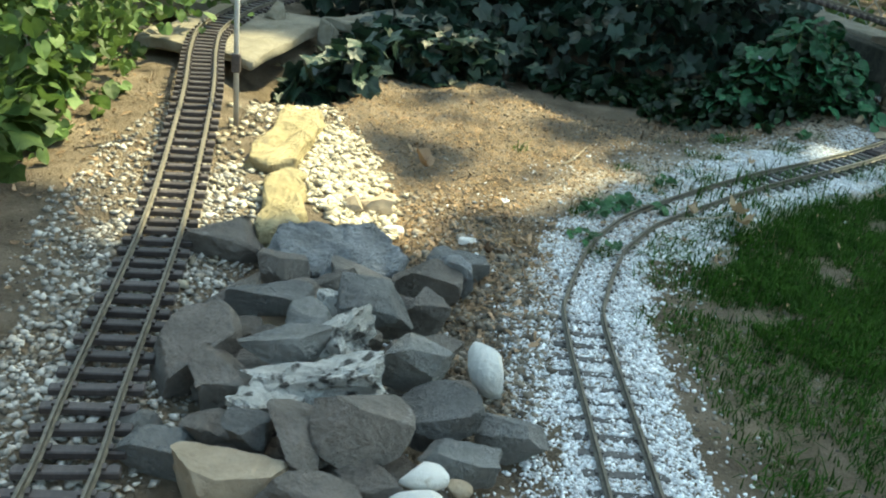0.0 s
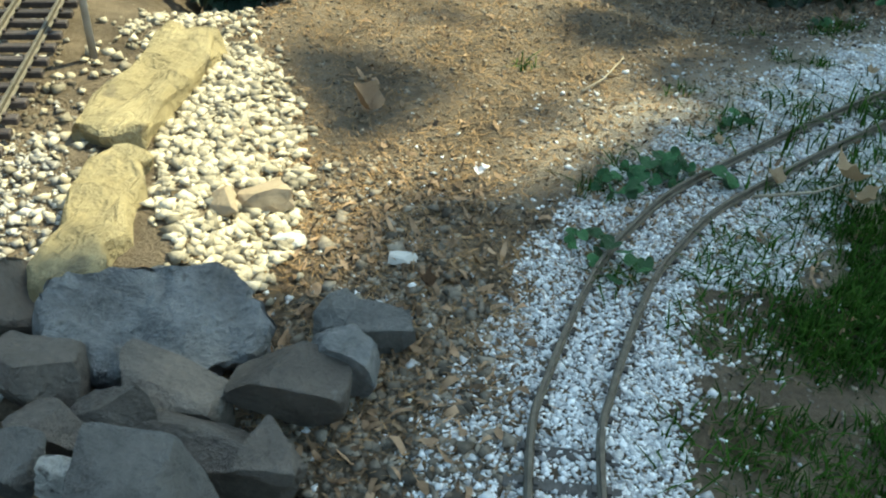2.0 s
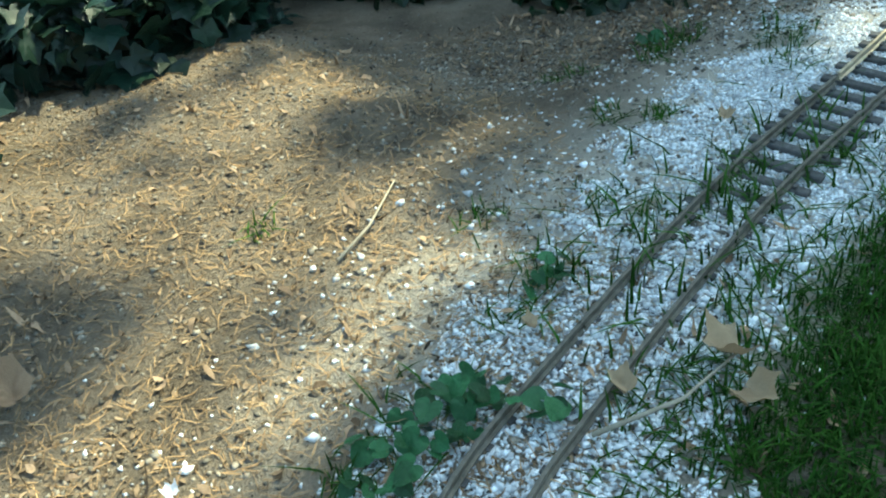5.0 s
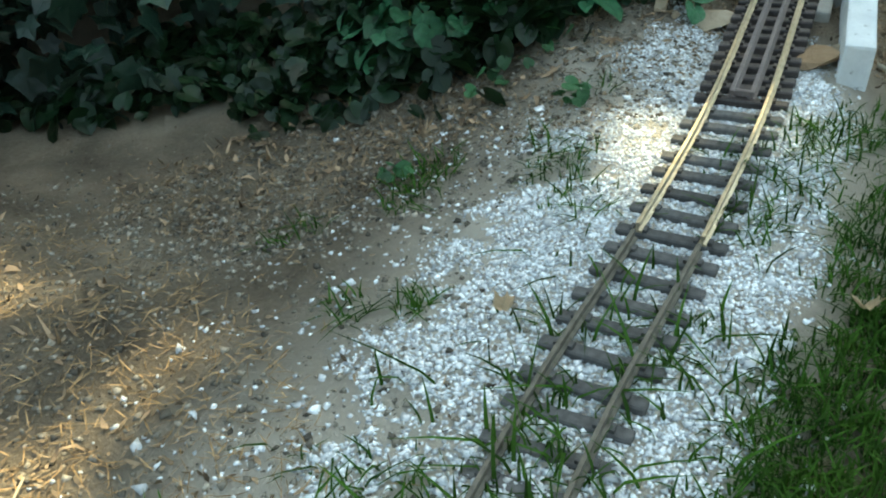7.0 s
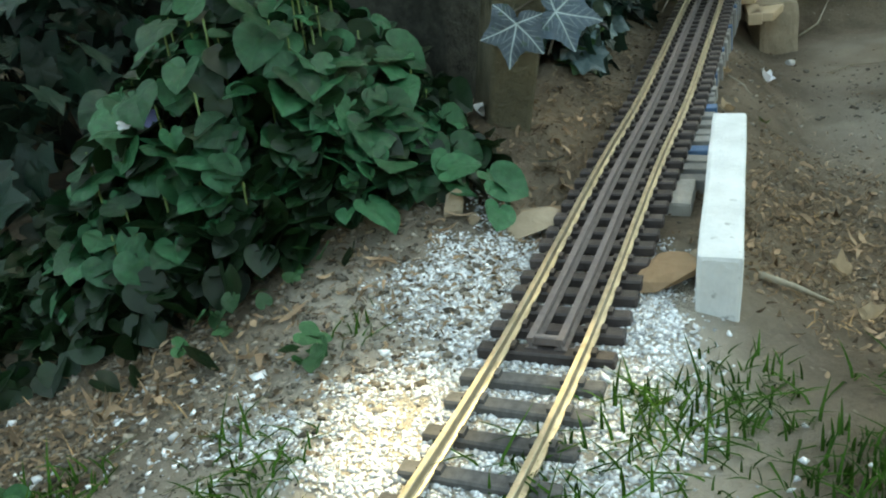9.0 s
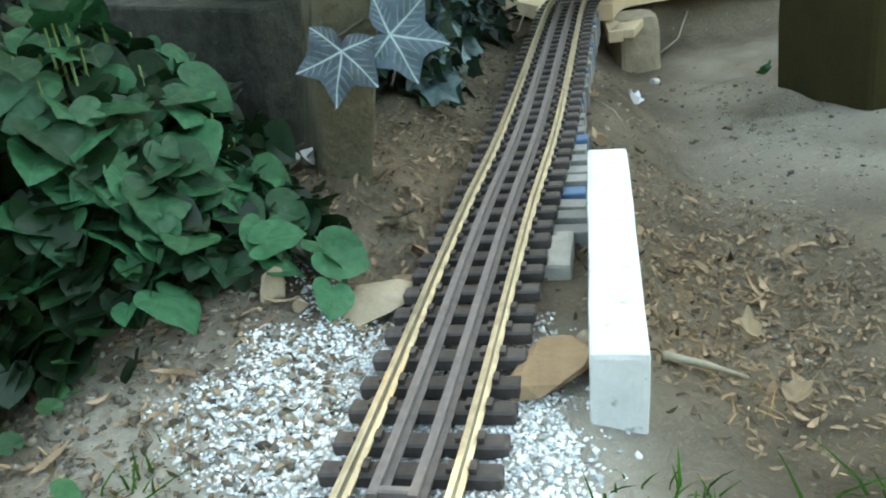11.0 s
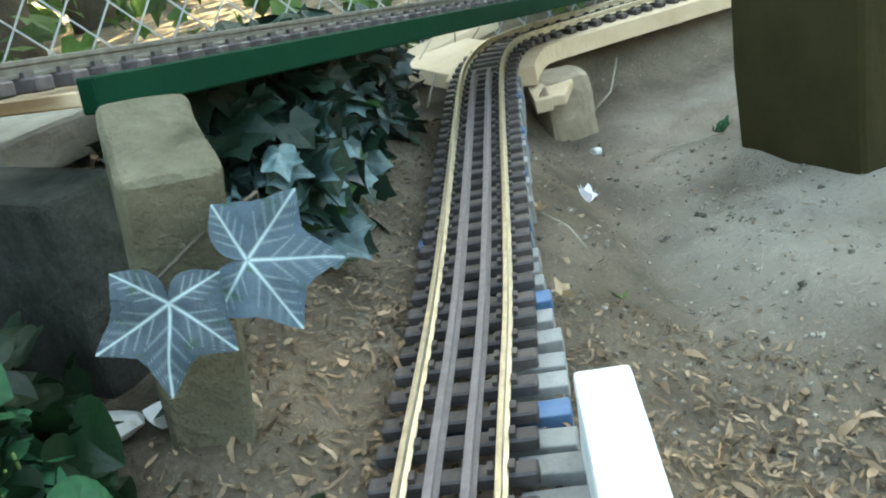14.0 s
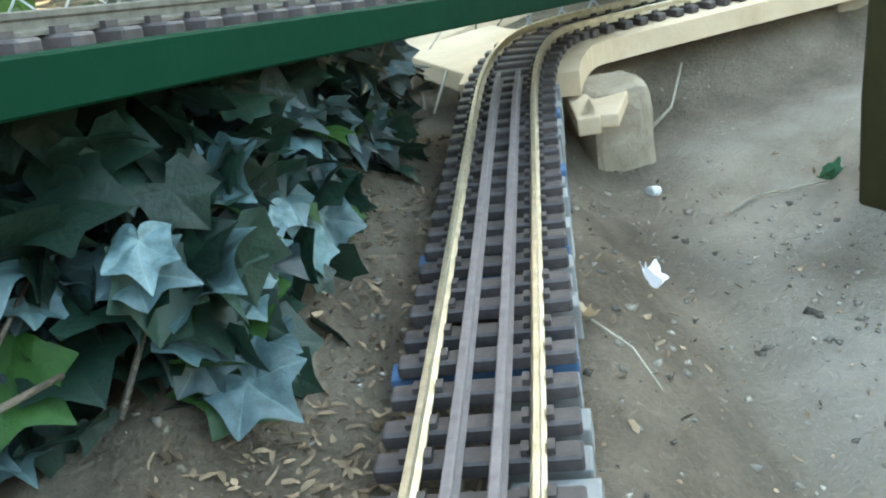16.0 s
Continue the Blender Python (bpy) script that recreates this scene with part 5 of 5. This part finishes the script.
fallen_leaf(1.505, 1.995, 0.016, M_PETAL_W, "pale curled leaf on the soil", 20, (25, 20), 0.008, 7)
fallen_leaf(0.085, 0.96, 0.014, M_DEAD, "small orange-brown leaf on the pebbles", 70, (20, 0), 0.006, 8)
fallen_leaf(1.347, 1.846, 0.011, M_STALK, "pale green fallen leaf on the soil", 140, (10, 0), 0.006, 9)
fallen_leaf(1.304, 1.850, 0.013, M_DRY, "pale green-tan leaf on the soil", 60, (10, 0), 0.006, 11)
fallen_leaf(1.765, 2.021, 0.018, M_VIOLET, "green fallen leaf on the soil", 200, (10, 0), 0.006, 12)
fallen_leaf(1.208, 1.632, 0.016, M_DRY, "dry tan leaf on the soil", 20, (10, 0), 0.008, 13)
fallen_leaf(0.37, 1.213, 0.012, M_DRY, "small tan leaf beside the rail", 70, (14, 8), 0.008, 14)
fallen_leaf(0.122, 1.147, 0.009, M_PETAL_W, "small pale leaf on the soil", 30, (10, 0), 0.006, 15)
fallen_leaf(1.412, 1.965, 0.01, M_DRY, "small curled yellow-tan leaf on the soil", 80, (20, 10), 0.006, 16)
fallen_leaf(0.8, 1.33, 0.016, M_DRY, "dry tan leaf in the grass", 140, (10, 0), 0.012, 10)


def twig(points, r=0.0018, label="thin dry twig on the soil"):
    pts = [(x, y, gz(x, y) + z) for x, y, z in points]
    v, f = tube(pts, [r * (1 - 0.5 * k / (len(pts) - 1)) for k in range(len(pts))], 6)
    tagged(new("twig", mesh("twig", v, f, M_TWIG, True)), label, "twig", "twigs")


twig([(0.24, 1.36, 0.004), (0.27, 1.4, 0.006), (0.3, 1.46, 0.005)], 0.0016)
twig([(1.098, 1.61, 0.004), (1.128, 1.606, 0.007), (1.16, 1.602, 0.005)], 0.003, "grey fallen stick beside the concrete bar")
twig([(1.412, 1.965, 0.004), (1.412, 1.94, 0.006), (1.403, 1.917, 0.003)], 0.0009)
twig([(1.808, 2.223, 0.004), (1.85, 2.225, 0.012), (1.891, 2.239, 0.03)], 0.002)
twig([(1.69, 2.06, 0.002), (1.72, 2.057, 0.004), (1.773, 2.019, 0.003)], 0.0015)
twig([(0.38, 1.11, 0.01), (0.44, 1.12, 0.014), (0.49, 1.15, 0.012)], 0.0018, "dark thin twig across the ballast")

# ---- distance ----
def chain_fence():
    fence = empty("chain_link_fence", "grey chain-link fence overgrown with vines", "fence")
    a, b = np.array((0.9, 2.75)), np.array((3.6, 2.35))
    u = (b - a) / np.linalg.norm(b - a)
    length, tall, base = float(np.linalg.norm(b - a)), 0.9, -0.15
    verts, faces = [], []
    for k in range(-14, int(length / 0.06)):
        for way in (1, -1):
            pts = []
            for t in (0.0, 1.0):
                q = a + u * (k * 0.06 + (t if way > 0 else 1 - t) * tall * 0.8)
                pts.append((q[0], q[1], base + t * tall))
            v, f = tube(pts, [0.0016, 0.0016], 4)
            faces += [tuple(i + len(verts) for i in g) for g in f]
            verts += v
    tagged(part("wire_mesh", mesh("wire_mesh", verts, faces, M_WIRE), fence, "diamond wire mesh"), kind="stuff")
    for k in range(3):
        q = a + u * (k * 1.3 + 0.2)
        v, f = tube([(q[0], q[1], base - 0.05), (q[0], q[1], base + tall + 0.05)], [0.02, 0.02], 10)
        part("fence_post", mesh("fence_post", v, f, M_WIRE, True), fence, "galvanised steel post")


chain_fence()


def tree(x, y, tall, r, spread_, n, seed, lean=0.0):
    rr = random.Random(seed)
    base = gz(x, y) - 0.05
    t = empty("tree", "garden tree with a grey trunk and loose green crown", "tree", "trees behind the fence")
    top = Vector((x + lean, y, base + tall))
    verts, faces = tube([(x, y, base), (x + lean * 0.2, y + 0.05, base + tall * 0.3), (x + lean * 0.6, y, base + tall * 0.65), top], [r, r * 0.8, r * 0.55, r * 0.2], 10)
    ends = []
    for k in range(12):
        h = rr.uniform(0.25, 0.95)
        p = Vector((x + lean * h, y, base + tall * h))
        a = rr.uniform(0, 6.28)
        e = p + Vector((math.cos(a), math.sin(a), rr.uniform(0.1, 0.8))) * spread_ * rr.uniform(0.5, 1.0)
        v, f = tube([p, (p + e) / 2 + Vector((0, 0, 0.1)), e], [r * 0.3, r * 0.2, r * 0.06], 6)
        faces += [tuple(i + len(verts) for i in g) for g in f]
        verts += v
        ends += [e, (p + e) / 2]
    part("trunk", mesh("trunk", verts, faces, M_BARK, True), t)
    pts = np.array([rr.choice(ends)[:] for _ in range(n)]) + rng.normal(0, spread_ * 0.28, (n, 3))
    tagged(part("crown", leaf_mass("crown", LOW_HEART, pts, rng.uniform(0.05, 0.11, n), M_BUSH), t), kind="stuff")


tree(1.9, 4.6, 3.2, 0.09, 1.1, 900, 1)
tree(0.9, 5.2, 3.6, 0.11, 1.3, 900, 2, 0.3)
tree(3.2, 4.4, 3.0, 0.08, 1.1, 900, 3, -0.2)
tree(4.6, 3.6, 3.2, 0.1, 1.2, 900, 4)
tree(-0.6, 4.8, 3.4, 0.1, 1.2, 900, 5)
tree(2.6, 5.6, 3.8, 0.12, 1.4, 900, 6)


def vine_screen():
    xy = np.vstack([spread(1500, 2.2, 2.75, 1.2, 0.12, -9), spread(900, 0.6, 2.95, 0.9, 0.15)])
    p = np.c_[xy, -0.1 + 0.8 * rng.random(len(xy))]
    stuff("fence_vines", leaf_mass("fence_vines", LOW_IVY, p, rng.uniform(0.02, 0.06, len(p)), M_BUSH), "sparse sunlit vines climbing the fence", "vines")
    xy = spread(5000, 1.4, 6.5, 5.0, 1.2)
    p = np.c_[xy, -0.3 + 2.2 * rng.random(len(xy))]
    stuff("far_shrubs", leaf_mass("far_shrubs", LOW_HEART, p, rng.uniform(0.06, 0.16, len(p)), M_BUSH), "sunlit shrubs beyond the fence", "shrubs")


vine_screen()


def skylight_blockers():
    """Plain board walls added out of view, behind and beside the camera, to block low skylight."""
    m = mat("weathered_boards", (0.07, 0.055, 0.04), (0.2, 0.16, 0.12), 3, 0.9, 0.3, fine=12)
    for name, x, y, long, turn in (("wall_south", 0.6, -2.2, 7.0, 0), ("wall_west", -2.6, 1.0, 6.4, 90), ("wall_east", 6.2, 1.0, 6.4, 90)):
        ob = new(name, from_bm(name, box_bm((long, 0.04, 1.8), 0.004, 1), m))
        ob.matrix_basis = pose(x, y, -0.5, 0, 0, turn)
        tagged(ob, "plain weathered board wall added out of view to block low skylight", "wall", kind="structure")


skylight_blockers()


def shade_tree():
    """A large unseen tree added overhead; its crown shades most of the place and lets the sun through in set gaps."""
    t = empty("tree", "large unseen tree added overhead to shade the track", "tree")
    v, f = tube([(5.2, 0.4, -0.4), (5.1, 0.6, 1.4), (4.8, 1.1, 3.0), (4.3, 2.0, 4.4), (3.6, 3.2, 5.4)], [0.2, 0.17, 0.13, 0.09, 0.04], 12)
    part("trunk", mesh("trunk", v, f, M_BARK, True), t)
    n = 8400
    z = 4.6 + 1.2 * rng.random(n)
    drop = np.array(SUN_FROM) / SUN_FROM.z
    ground_xy = spread(n, 0.95, 1.3, 2.0, 2.0)
    # ground spots kept sunlit: crown leaves that would shade them are left out
    gaps = ((-0.35, 1.3, 0.3, 0.5, 5), (-0.08, 1.08, 0.13, 0.2, 0), (0.2, 1.22, 0.2, 0.07, 20), (0.28, 1.4, 0.14, 0.05, 20), (0.1, 1.5, 0.12, 0.05, 0), (-0.75, 1.5, 0.3, 0.6, 0), (0.815, 1.572, 0.1, 0.055, 42))
    keep = np.ones(n, bool)
    for x, y, rx, ry, turn in gaps:
        c, s = math.cos(radians(turn)), math.sin(radians(turn))
        dx, dy = ground_xy[:, 0] - x, ground_xy[:, 1] - y
        keep &= ((dx * c + dy * s) / rx) ** 2 + ((-dx * s + dy * c) / ry) ** 2 > 1
    thin = ((ground_xy[:, 0] - 0.1) / 0.36) ** 2 + ((ground_xy[:, 1] - 1.5) / 0.42) ** 2 < 1
    keep &= ~thin | (rng.random(n) < 0.13)
    p = np.c_[ground_xy + drop[:2] * z[:, None], z][keep]
    tagged(part("crown", leaf_mass("crown", LOW_HEART, p, rng.uniform(0.08, 0.13, len(p)), M_LEAF_DIM), t), kind="stuff")


shade_tree()
